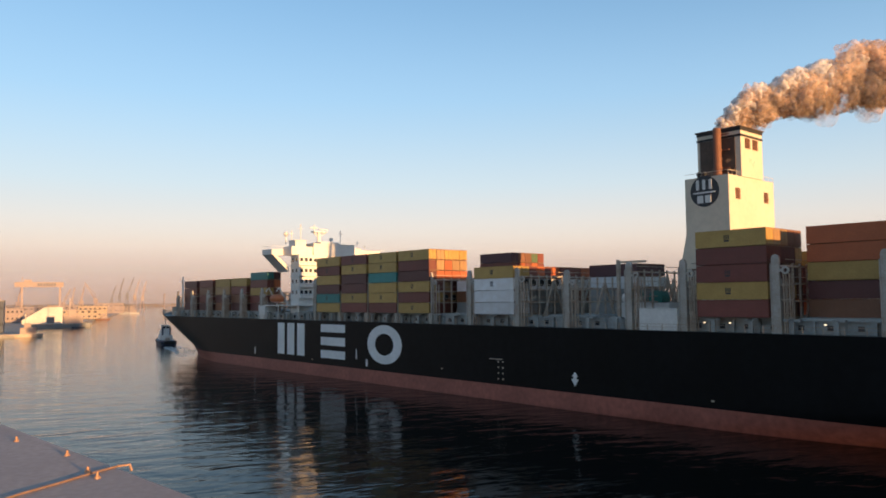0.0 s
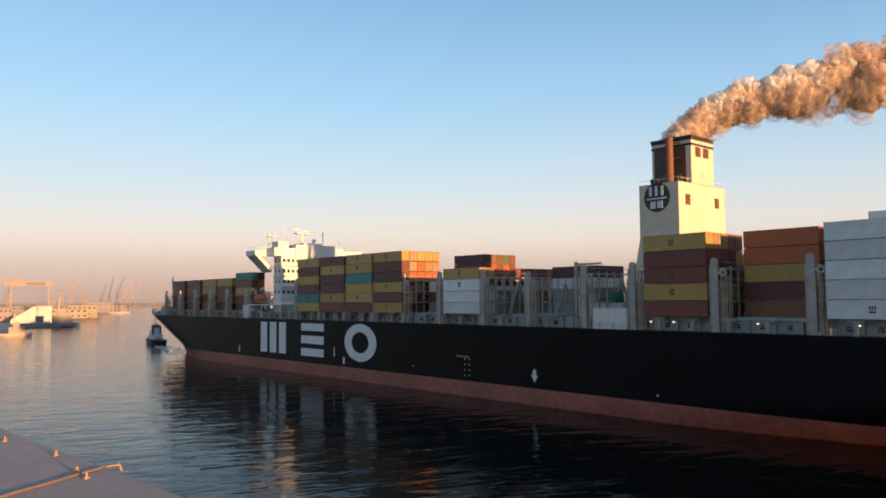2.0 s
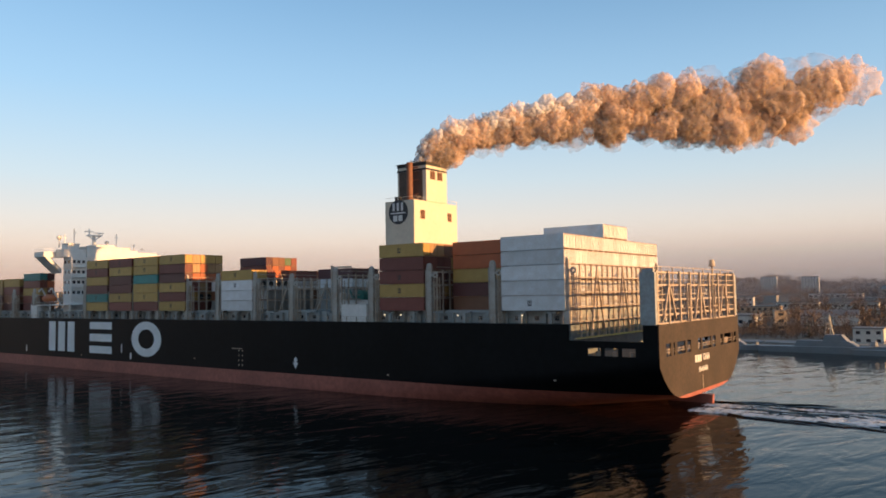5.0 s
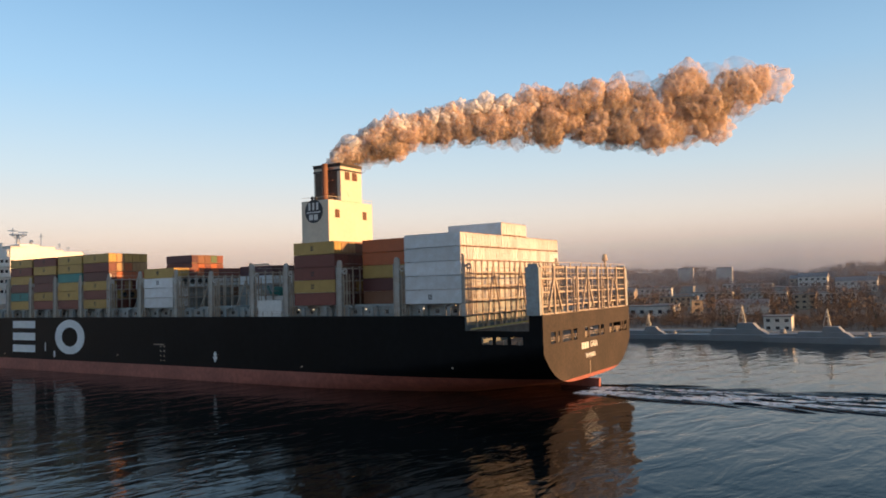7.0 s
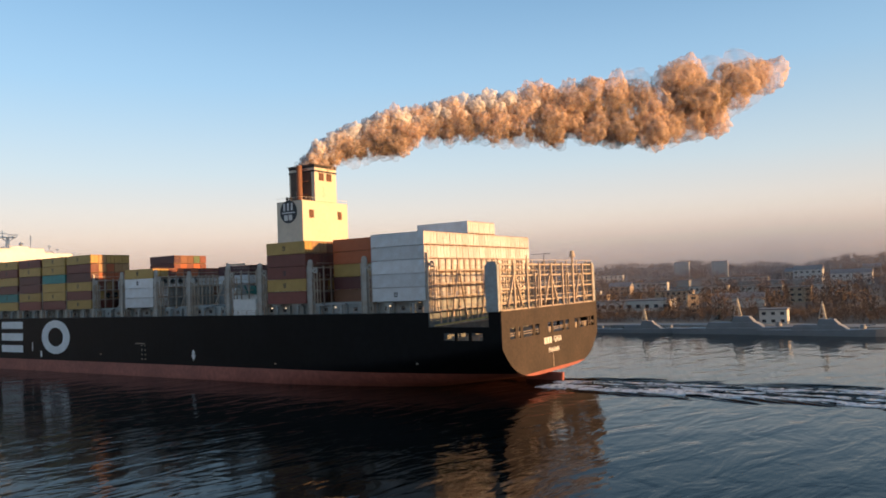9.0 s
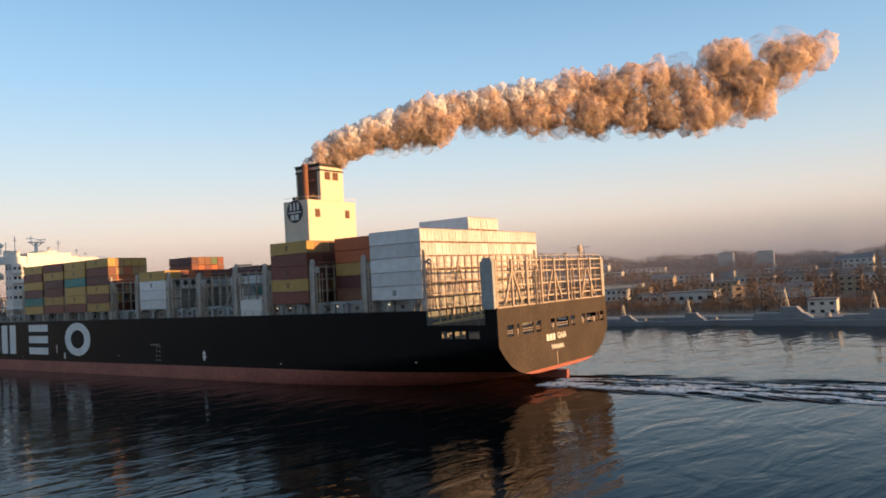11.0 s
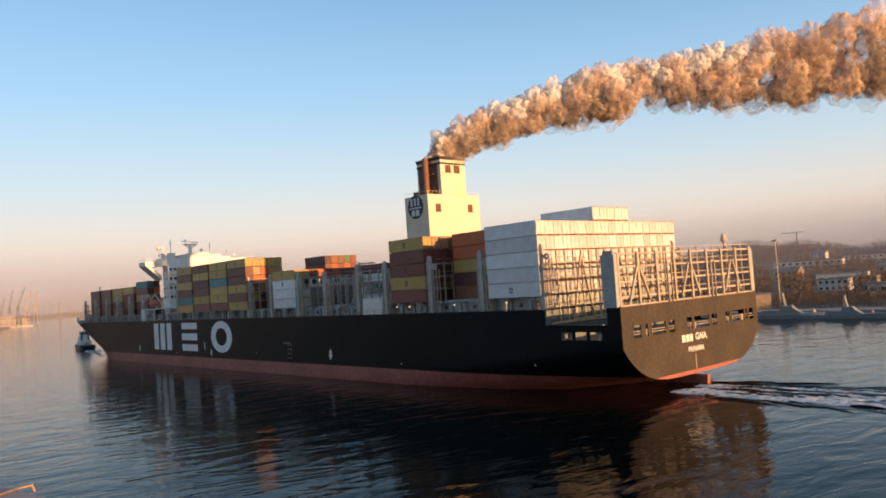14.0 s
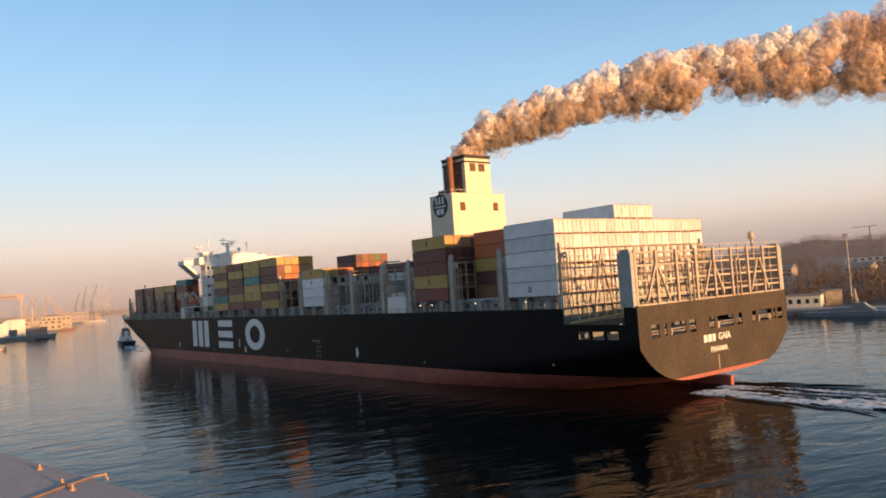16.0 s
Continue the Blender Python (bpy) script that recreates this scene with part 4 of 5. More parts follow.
def puff_mesh(seed):
    """A billow of smoke: large lumps with finer curls on them."""
    bm = bmesh.new()
    bmesh.ops.create_icosphere(bm, subdivisions=4, radius=1.0)
    for w in bm.verts:
        p = w.co + Vector((seed * 7.1, seed * 3.3, 0))
        d = 0.0
        for k, a in ((0.9, 0.36), (2.1, 0.24), (4.6, 0.09)):
            d += a * 2.4 * abs(noise.noise(p * k))
        w.co *= 0.70 + d
    me = bpy.data.meshes.new("puff")
    bm.to_mesh(me)
    bm.free()
    for p in me.polygons:
        p.use_smooth = True
    return me


smoke = tagged(new("smoke_plume"), "brownish sunlit smoke plume drifting from the funnel", "smoke")
KEYED.append((smoke, SHIP))
srng = random.Random(11)
PUFFS = [puff_mesh(i) for i in range(5)]
STEAMS = [puff_mesh(i + 5) for i in range(3)]
for me in PUFFS:
    me.materials.append(M_SMOKE)
for me in STEAMS:
    me.materials.append(M_STEAM)
WISPS = [puff_mesh(i + 8) for i in range(3)]
for me in WISPS:
    me.materials.append(M_WISP)
PACE = 4.3
NP = 760
for i in range(NP):
    s0 = -70 + 182 * (i + 0.5) / NP + srng.uniform(-1, 1)
    kind = srng.random()
    steam = s0 < 34 and kind < 0.44
    thin = max(0.0, (s0 - 40) / 72)
    if s0 > 97 or srng.random() < 0.45 + 0.3 * thin and s0 > 40:
        continue
    wisp = kind > 0.82 - 0.4 * thin
    r = srng.uniform(1.4, 2.9) if s0 < 4 else 1.6 + min(s0, 90) / 90 * 3.0 * srng.uniform(0.4, 1.15)
    a, b, w = srng.uniform(-1, 1), srng.uniform(-1, 1), srng.uniform(-9, 9)
    if steam:
        b, r = 0.2 + 0.8 * abs(b), r * 0.85
    if wisp:
        a, b, r = a * 1.2, (b if thin > 0.1 else -0.4 - 0.9 * abs(b)), r * 1.2
    ob = new("puff", WISPS[i % 3] if wisp else (STEAMS if steam else PUFFS)[i % (3 if steam else 5)])
    ob.parent = smoke
    rows = []
    for t in range(0, 17):
        s = s0 + PACE * t
        c = plume(s)
        spread = 0.4 + 0.30 * max(s - 3, 0) ** 0.66
        m = Matrix.Translation(c + Vector((a * spread * 0.7, a * spread, b * spread)))
        rows.append((t, m @ pose(0, 0, 0, w * t, w * t * 1.3 + 40 * i, 25 * i)))
    ob.scale = (r * 1.15, r, r * 0.95)
    KEYED.append((ob, rows))

# ---- wake ----
def wake_mesh(seed, length, w0, w1, dens):
    rg = random.Random(seed)
    bm = bmesh.new()
    for i in range(dens):
        k = rg.random() ** 1.5
        x, half = k * length, w0 + (w1 - w0) * k
        lane = rg.choice((-1.0, -0.96, -0.9, -0.8, -0.62, -0.3, 0.25, 0.7))
        y = half * (lane + 0.10 * math.sin(x * 0.11 + lane * 9) + rg.gauss(0, 0.05 + 0.06 * k))
        lx, ly = rg.uniform(0.5, 3.4) * (1.2 - 0.5 * k), rg.uniform(0.08, 0.32)
        n = 7
        z = (0.04 + 0.3 * rg.random()) * (1 - 0.7 * k)
        rot = rg.uniform(-0.25, 0.25)
        pts = []
        for j in range(n):
            a = 2 * math.pi * j / n
            px, py = lx * math.cos(a) * rg.uniform(0.6, 1.1), ly * math.sin(a) * rg.uniform(0.5, 1.1)
            pts.append(bm.verts.new((x + px * math.cos(rot) - py * math.sin(rot), y + px * math.sin(rot) + py * math.cos(rot), 0.04)))
        c = bm.verts.new((x, y, 0.04 + z))
        for j in range(n):
            bm.faces.new((pts[j], pts[(j + 1) % n], c))
    return bm


wake = tagged(part("wake", wake_mesh(3, 210, 5, 19, 5200), M_FOAM), "white churned foam of the propeller wake", "wake", kind="stuff")
KEYED.append((wake, [(t, pose(x, y, 0, 0, 0, h) @ pose(3.0, HALF - 6, 0)) for t, x, y, h in SHIP_ROWS]))

# churned water of the wake: long low ridges that cross its lanes
bm = bmesh.new()
rg = random.Random(17)
for i in range(420):
    x = 4 + 215 * rg.random() ** 1.2
    y = rg.uniform(-1, 1) * (10 + x * 0.045)
    lx, ly, hz = rg.uniform(2.5, 9.0), rg.uniform(0.4, 1.1), rg.uniform(0.12, 0.42) * (1 - x / 400)
    a = rg.uniform(-0.3, 0.3) + (0.25 if y > 0 else -0.25)
    ring = []
    for k in range(9):
        u = -1 + k / 4
        px, w = lx * u, ly * (1 - u * u) + 0.02
        top = hz * (1 - u * u)
        ring.append([bm.verts.new((x + px * math.cos(a) - py * math.sin(a), y + px * math.sin(a) + py * math.cos(a), z)) for py, z in ((-w, -0.05), (-0.3 * w, top * 0.8), (0.1 * w, top), (w, -0.05))])
    for p, q in zip(ring, ring[1:]):
        for k in range(3):
            bm.faces.new((p[k], q[k], q[k + 1], p[k + 1])).smooth = True
swell = tagged(part("wake_ripples", bm, M_WATER), "dark churned ripples of the ship's wake", "water", kind="stuff")
KEYED.append((swell, [(t, pose(x, y, 0, 0, 0, h) @ pose(3.0, HALF - 6, 0)) for t, x, y, h in SHIP_ROWS]))

# ---- tug ahead of the bow ----
tug = tagged(new("tug_boat"), "dark blue tug with white wheelhouse towing ahead", "tug")
bm = bmesh.new()
out = [(-14, 0), (-12.5, 3.6), (-8, 5.4), (8, 5.6), (13, 5.0), (14.5, 3.6)]
ring = out + [(x, -y) for x, y in reversed(out[1:])]
lo, hi = [], []
for x, y in ring:
    lo.append(bm.verts.new((x * 0.94, y * 0.86, -1.0)))
    hi.append(bm.verts.new((x, y, 2.2 + (0.9 * (-x - 4) / 10 if x < -4 else 0))))
for i in range(len(ring)):
    j = (i + 1) % len(ring)
    bm.faces.new((lo[i], lo[j], hi[j], hi[i]))
bm.faces.new(lo[::-1]), bm.faces.new(hi)
part("hull", bm, M_TUG, tug)
bars("fender", [(14.0, 14.9, -3.6, 3.6, 0.9, 2.3)], M_BLACK, tug)
bars("deckhouse", [(-8, 4, -3.6, 3.6, 2.2, 5.0), (-7, 1.5, -3.0, 3.0, 5.0, 7.2)], M_WHITE, tug)
bars("wheelhouse", [(-5.5, 0, -2.2, 2.2, 7.2, 9.6), (-6, 0.5, -2.6, 2.6, 9.6, 9.85)], M_WHITE, tug)
bars("wheelhouse_window", [(0.0, 0.04, -1.9, -0.2, 8.2, 9.3), (0.0, 0.04, 0.2, 1.9, 8.2, 9.3)], M_GLASS, tug)
for s in (-2.4, 2.4):
    bars("exhaust", [(1.0, 2.2, s - 0.5, s + 0.5, 5.0, 9.0)], M_TUG, tug)
bm = bmesh.new()
beam(bm, (-2.5, 0, 9.8), (-2.5, 0, 15.5), 0.35)
beam(bm, (-2.5, -1.6, 12.4), (-2.5, 1.6, 12.4), 0.2)
beam(bm, (-2.5, -1.0, 14.0), (-2.5, 1.0, 14.0), 0.2)
beam(bm, (-2.5, 0, 15), (1.0, 0, 10), 0.12)
part("mast", bm, M_STEEL, tug)
bm = bmesh.new()
bmesh.ops.create_cone(bm, cap_ends=True, segments=14, radius1=0.9, radius2=0.9, depth=2.6, matrix=Matrix.Translation((7.5, 0, 3.0)) @ Matrix.Rotation(math.pi / 2, 4, "X"))
part("towing_winch", bm, M_STEEL, tug)
TUG = []
for t, az, d in ((0.0, 88.6, 405), (2.0, 88.6, 410), (4.0, 86.1, 417), (8.0, 85.5, 435), (12.5, 85.9, 455), (15.0, 88.5, 470), (16.0, 89.1, 478)):
    p = at_bearing(az, d)
    TUG.append((t, pose(p.x, p.y, 0, 0, 0, 8)))
tug.scale = (0.74, 0.76, 1.0)
KEYED.append((tug, TUG))
twake = tagged(part("tug_wake", wake_mesh(5, 70, 3.5, 9, 260), M_FOAM), "foam trail behind the tug", "wake", kind="stuff")
KEYED.append((twake, [(t, m @ pose(21, 0, 0)) for t, m in TUG]))

# ---- far bank to the right: quay, hill, woods, town ----
def shore_distance(az):
    """How far the quay edge lies from the viewpoint, by bearing."""
    return 276 + 1.9 * max(0.0, az - 15)


def ground_height(az, d):
    shore = shore_distance(az)
    if d < shore + 40:
        return 2.2
    k = min(1.0, (d - shore - 40) / 1150)
    top = 36 + 8 * min(1.0, max(0.0, (az - 33) / 4)) + 6 * math.sin(az * 0.21 + 0.5) + 5 * math.sin(az * 0.47 + 2.0) + 3 * math.sin(az * 1.3)
    if az > 42:
        top *= max(0.14, 1 - (az - 42) / 22)
    if az < 31 and az > 24:
        top *= 0.93
    h = 2.2 + top * (0.06 * min(1, k * 3) + 0.94 * k ** 1.9)
    return h + 3.5 * noise.noise(Vector((az * 0.6, d * 0.004, 0))) * k


bm = bmesh.new()
AZ = [-40 + 1.5 * i for i in range(74)]
DS = [0, 6, 40, 90, 150, 220, 300, 400, 520, 660, 820, 1000, 1200, 1500, 2200, 3600]
grid = []
for az in AZ:
    shore = shore_distance(az)
    grid.append([bm.verts.new(at_bearing(az, shore + d, ground_height(az, shore + d))) for d in DS])
for i in range(len(AZ) - 1):
    for j in range(len(DS) - 1):
        f = bm.faces.new((grid[i][j], grid[i + 1][j], grid[i + 1][j + 1], grid[i][j + 1]))
        f.smooth = True
tagged(part("ground", bm, M_SOIL), "brown wooded winter hillside behind the far quay", "ground", kind="structure")
bm = bmesh.new()
for i in range(len(AZ) - 1):
    a, b = [shore_distance(z) for z in AZ[i:i + 2]]
    p, q = at_bearing(AZ[i], a), at_bearing(AZ[i + 1], b)
    p2, q2 = at_bearing(AZ[i], a + 14), at_bearing(AZ[i + 1], b + 14)
    prism(bm, [(w.x, w.y, -1) for w in (p, q, q2, p2)], (0, 0, 3.4))
quay = tagged(part("quay", bm, M_CONC), "concrete quay edge along the far bank", "quay", kind="structure")
bm = bmesh.new()
bmesh.ops.create_cone(bm, cap_ends=True, segments=10, radius1=0.55, radius2=0.55, depth=1.6, matrix=Matrix.Translation((0, 0, 0.9)))
fender0 = None
for i in range(46):
    az = 8 + 0.75 * i
    d = (shore_distance(az)) - 0.5
    if fender0 is None:
        fender0 = part("tyre_fender", bm, M_BLACK, quay)
        fender0.location = at_bearing(az, d)
    else:
        same("tyre_fender", fender0.data, quay, at_bearing(az, d))


def woods(name, places, material, label, firs=False):
    """Many trees in one mesh: a tapered trunk, limbs and a ragged crown of small twig clumps each."""
    rg = random.Random(len(places))
    vs, fs = [], []

    def tri(a, b, c):
        n = len(vs)
        vs.extend((a, b, c))
        fs.append((n, n + 1, n + 2))

    for p, h in places:
        p = Vector(p)
        for k in range(3):
            a = 2.1 * k
            o = Vector((math.cos(a), math.sin(a), 0)) * h * 0.022
            tri(p + o, p - o, p + Vector((0, 0, h * 0.8)))
        if firs:
            for k in range(26):
                u = rg.random()
                c = p + Vector((0, 0, h * (0.1 + 0.88 * u)))
                a, r = rg.uniform(0, 6.28), h * 0.22 * (1.05 - u)
                d = Vector((math.cos(a), math.sin(a), -0.45)) * r
                sd = Vector((-math.sin(a), math.cos(a), 0)) * r * 0.45
                tri(c, c + d + sd, c + d - sd)
        else:
            for k in range(7):
                a, u = rg.uniform(0, 6.28), rg.uniform(0.25, 0.7)
                b0 = p + Vector((0, 0, h * u))
                b1 = b0 + Vector((math.cos(a) * h * 0.3, math.sin(a) * h * 0.3, h * rg.uniform(0.2, 0.35)))
                tri(b0, b0 + Vector((0, 0, h * 0.02)), b1)
            for k in range(56):
                a, u = rg.uniform(0, 6.28), rg.uniform(0.3, 1.0)
                r = h * 0.36 * math.sin(math.pi * min(1, 0.18 + 0.8 * (1 - u))) ** 0.7 * rg.uniform(0.35, 1.1)
                c = p + Vector((math.cos(a) * r, math.sin(a) * r, h * u))
                s = h * 0.042
                tri(c + Vector((rg.uniform(-s, s), rg.uniform(-s, s), s * 1.5)), c + Vector((rg.uniform(-s, s), rg.uniform(-s, s), -s)), c + Vector((rg.uniform(-1, 1) * s, rg.uniform(-1, 1) * s, rg.uniform(-s, s))))
    me = bpy.data.meshes.new(name)
    me.from_pydata([tuple(w) for w in vs], [], fs)
    me.materials.append(material)
    return tagged(new(name, me), label, "trees", kind="stuff")


trng = random.Random(21)
spots, firs = [], []
for i in range(9000):
    az = trng.uniform(4, 62)
    k = trng.random()
    d = shore_distance(az) + 28 + 1180 * k ** 0.75
    if noise.noise(Vector((az * 0.25, d * 0.006, 3.0))) < -0.18 and d < 1000:
        continue
    (firs if trng.random() < 0.08 and d < 700 else spots).append((at_bearing(az, d, ground_height(az, d) - 0.3), trng.uniform(6, 11)))
for i in range(1500):
    az = trng.uniform(4, 48)
    sh = shore_distance(az)
    d = sh + 20 + 70 * trng.random()
    spots.append((at_bearing(az, d, ground_height(az, d) - 0.2), trng.uniform(2.0, 5.0)))
woods("far_woods", spots, M_TWIG, "leafless brown winter woods on the hillside")
woods("far_firs", firs, M_PINE, "dark green fir trees among the bare woods", True)


def building(name, az, d, w, dep, h, wall, floors, cols, turn=0.0, flat=True, label="", z=None, lit=None):
    root = tagged(new(name), label, "building")
    p = at_bearing(az, d, (ground_height(az, d) - 0.5) if z is None else z)
    root.matrix_basis = pose(p.x, p.y, p.z, 0, 0, turn)
    bars("wall", [(-w / 2, w / 2, -dep / 2, dep / 2, 0, h)], wall, root)
    if flat:
        bars("roof", [(-w / 2 - 0.3, w / 2 + 0.3, -dep / 2 - 0.3, dep / 2 + 0.3, h, h + 0.5)], M_ROOF, root)
    else:
        bm = bmesh.new()
        prism(bm, [(-w / 2 - 0.4, -dep / 2 - 0.4, h), (-w / 2 - 0.4, dep / 2 + 0.4, h), (-w / 2 - 0.4, 0, h + dep * 0.3)], (w + 0.8, 0, 0))
        part("roof", bm, M_ROOF, root)
    if floors:
        ww, hh = w / cols, h / floors
        bm = bmesh.new()
        box(bm, -ww * 0.22, ww * 0.22, -0.08, 0.0, -min(hh * 0.2, 0.9), min(hh * 0.2, 0.9))
        first = None
        for i in range(cols):
            for j in range(floors):
                at = (-w / 2 + ww * (i + 0.5), -dep / 2, hh * (j + 0.55))
                if first is None:
                    first = part("window", bm, M_GLASS, root)
                    first.location = at
                else:
                    same("window", first.data, root, at)
    return root


building("tower_block", 26.1, 1000, 18, 12, 19.5, M_PLAST, 8, 6, 20, label="pale high-rise apartment block among trees", z=17)
building("tower_block", 23.5, 1000, 19, 12, 19, M_PLAST, 8, 6, 20, label="pale high-rise apartment block among trees", z=17)
building("quay_office", 20.1, 300, 9.2, 9, 5.4, M_PLAST, 2, 3, 14, label="small white two-storey quay office", z=2.0)
building("quay_office", 40.35, 345, 13, 8, 5.0, M_PLAST, 1, 4, 30, label="low pale quay office with a window band", z=2.0)
building("brick_tower", 25.5, 385, 5.2, 5, 9.2, M_PLAST2, 3, 1, 35, label="narrow tan tower house catching the sun")
building("warehouse", 29.5, 410, 36, 12, 6.2, M_PLAST, 1, 8, 20, label="long low pale warehouse")
building("warehouse", 33.5, 560, 30, 14, 7, M_PLAST, 1, 5, 25, label="low pale warehouse with windows")
building("warehouse", 19.6, 640, 60, 18, 9, M_CONC, 0, 1, 12, label="long pale hall with a flat roof")
building("warehouse", 28.2, 760, 70, 18, 7, M_CONC, 0, 1, 18, label="long pale hall with a flat roof")
building("villa", 17.8, 820, 26, 14, 14, M_PLAST, 3, 5, 10, False, label="white gabled villa on the slope")
building("villa", 18.6, 900, 20, 12, 11, M_PLAST2, 2, 4, 10, False, label="tan gabled house on the slope")
building("villa", 15.2, 700, 30, 12, 9, M_PLAST, 2, 6, 10, False, label="pale gabled house on the slope")
building("pump_house", 38.7, 352, 7.5, 7, 6.2, M_PLAST2, 0, 1, 40, label="tan block-shaped shed on the quay", z=2.0)
building("barracks", 35.5, 800, 60, 14, 9, M_PLAST, 2, 10, 24, label="pale two-storey barracks below the woods")
building("barracks", 31.8, 980, 52, 14, 9, M_PLAST, 2, 9, 24, label="pale two-storey barracks below the woods")
building("shed", 22.4, 430, 26, 10, 5.5, M_PLAST, 0, 1, 18, False, label="low pale shed with a pitched roof")
for az, d in ((12.0, 560), (9.5, 640), (14.0, 930), (36.8, 620), (34.8, 1050), (30.5, 640), (41.5, 700), (44.5, 860)):
    building("house", az, d, 18, 11, 7.5, M_PLAST if d % 20 else M_PLAST2, 2, 4, 15, False, label="pale house with a pitched roof")
for az, d, w, h, floors, cols, m in ((34.0, 480, 16, 7, 2, 5, M_PLAST), (32.6, 520, 22, 6, 2, 6, M_PLAST2), (31.0, 440, 20, 5, 1, 5, M_PLAST), (27.6, 440, 14, 5.5, 1, 4, M_PLAST), (26.7, 520, 24, 7, 2, 7, M_PLAST2),
                                  (24.3, 560, 26, 8, 2, 7, M_PLAST), (23.2, 480, 14, 6, 1, 4, M_PLAST), (21.0, 560, 30, 7, 2, 8, M_PLAST), (18.4, 480, 12, 9, 3, 3, M_PLAST2), (16.4, 540, 22, 7, 2, 6, M_PLAST), (28.8, 680, 40, 8, 2, 9, M_PLAST), (22.0, 760, 44, 9, 2, 10, M_PLAST)):
    building("town_house", az, d, w, 10, h, m, floors, cols, 10 + az * 0.3, label="pale town building among bare trees")
bm = bmesh.new()
beam(bm, (0, 0, 0), (0, 0, 44), 1.4)
beam(bm, (-26, 0, 43), (12, 0, 43), 1.0)
tc = tagged(part("tower_crane", bm, M_CRANE2), "distant tower crane on the ridge", "crane")
tc.matrix_basis = pose(*at_bearing(36.1, 1500, 30), 0, 0, 20)
bm = bmesh.new()
beam(bm, (0, 0, 0), (0, 0, 29), 0.45, 0, 8)
box(bm, -1.2, 1.2, -0.5, 0.5, 28.5, 29.1)
for az, d in ((37.5, 345),):
    lm = tagged(part("light_mast", bm.copy(), M_STEEL), "tall lighting mast on the far quay", "mast")
    lm.matrix_basis = pose(*at_bearing(az, d, 2.0))
bm.free()


def naval_ship(az, d, length, turn, label):
    root = tagged(new("naval_ship"), label, "ship")
    p = at_bearing(az, d)
    root.matrix_basis = pose(p.x, p.y, 0, 0, 0, turn)
    L, B = length / 2, length * 0.065
    bm = bmesh.new()
    out = [(-L, 0), (-L * 0.8, B * 0.6), (-L * 0.4, B), (L * 0.9, B * 0.9), (L, B * 0.75)]
    ring = out + [(x, -y) for x, y in reversed(out[1:])]
    lo = [bm.verts.new((x * 0.95, y * 0.9, -1)) for x, y in ring]
    hi = [bm.verts.new((x, y, length * 0.042 + max(0, -x / L) * length * 0.022)) for x, y in ring]
    for i in range(len(ring)):
        j = (i + 1) % len(ring)
        bm.faces.new((lo[i], lo[j], hi[j], hi[i]))
    bm.faces.new(hi)
    part("hull", bm, M_NAVY, root)
    z = length * 0.045
    bm = bmesh.new()
    prism(bm, [(-L * 0.42, -B * 0.7, z), (L * 0.45, -B * 0.7, z), (L * 0.4, -B * 0.7, z * 2.0), (-L * 0.30, -B * 0.7, z * 2.0)], (0, B * 1.4, 0))
    prism(bm, [(-L * 0.28, -B * 0.55, z * 2), (L * 0.05, -B * 0.55, z * 2), (L * 0.02, -B * 0.55, z * 3.0), (-L * 0.2, -B * 0.55, z * 3.0)], (0, B * 1.1, 0))
    part("superstructure", bm, M_NAVY, root)
    bm = bmesh.new()
    for s in (-1, 1):
        beam(bm, (-L * 0.06, s * B * 0.4, z * 3), (-L * 0.03, 0, z * 6.2), 0.3)
    beam(bm, (L * 0.04, 0, z * 3), (-L * 0.03, 0, z * 6.2), 0.3)
    for k in (4.0, 4.8, 5.6):
        beam(bm, (-L * 0.03, -B * 0.6, z * k), (-L * 0.03, B * 0.6, z * k), 0.22)
    part("lattice_mast", bm, M_NAVY, root)
    bm = bmesh.new()
    bmesh.ops.create_cone(bm, cap_ends=True, segments=12, radius1=B * 0.4, radius2=B * 0.3, depth=z * 0.7, matrix=Matrix.Translation((-L * 0.6, 0, z * 1.7)))
    beam(bm, (-L * 0.62, 0, z * 1.8), (-L * 0.78, 0, z * 2.1), 0.25)
    part("deck_gun", bm, M_NAVY, root)
    bars("pilot_window", [(-L * 0.24, L * 0.0, -B * 0.57, -B * 0.55, z * 2.5, z * 2.8)], M_GLASS, root)


naval_ship(22.6, 282, 46, 186, "grey patrol ship moored at the far quay")
naval_ship(17.2, 272, 40, 182, "grey patrol ship moored at the far quay")
naval_ship(37.4, 313, 36, 200, "grey patrol ship moored at the far quay")
naval_ship(29.0, 294, 34, 190, "small grey naval boat moored at the far quay")
naval_ship(33.6, 303, 30, 192, "small grey naval boat moored at the far quay")

# ---- harbour on the left, far off ----
bm = bmesh.new()
prism(bm, [at_bearing(a, d, -1) for a, d in ((104, 520), (97.4, 545), (97.2, 720), (94.4, 790), (93.0, 1060), (91.6, 1550), (89.9, 2700), (102, 2900), (112, 1500))], (0, 0, 2.6))
tagged(part("port_quay", bm, M_CONC), "far harbour quay", "quay", kind="structure")
bm = bmesh.new()
prism(bm, [(-3300, 0, -1), (-3300, 900, -1), (-3900, 1500, -1), (-3900, -900, -1)], (0, 0, 16.0))
tagged(part("far_shore", bm, M_SOIL), "low far shore across the basin", "ground", kind="structure")


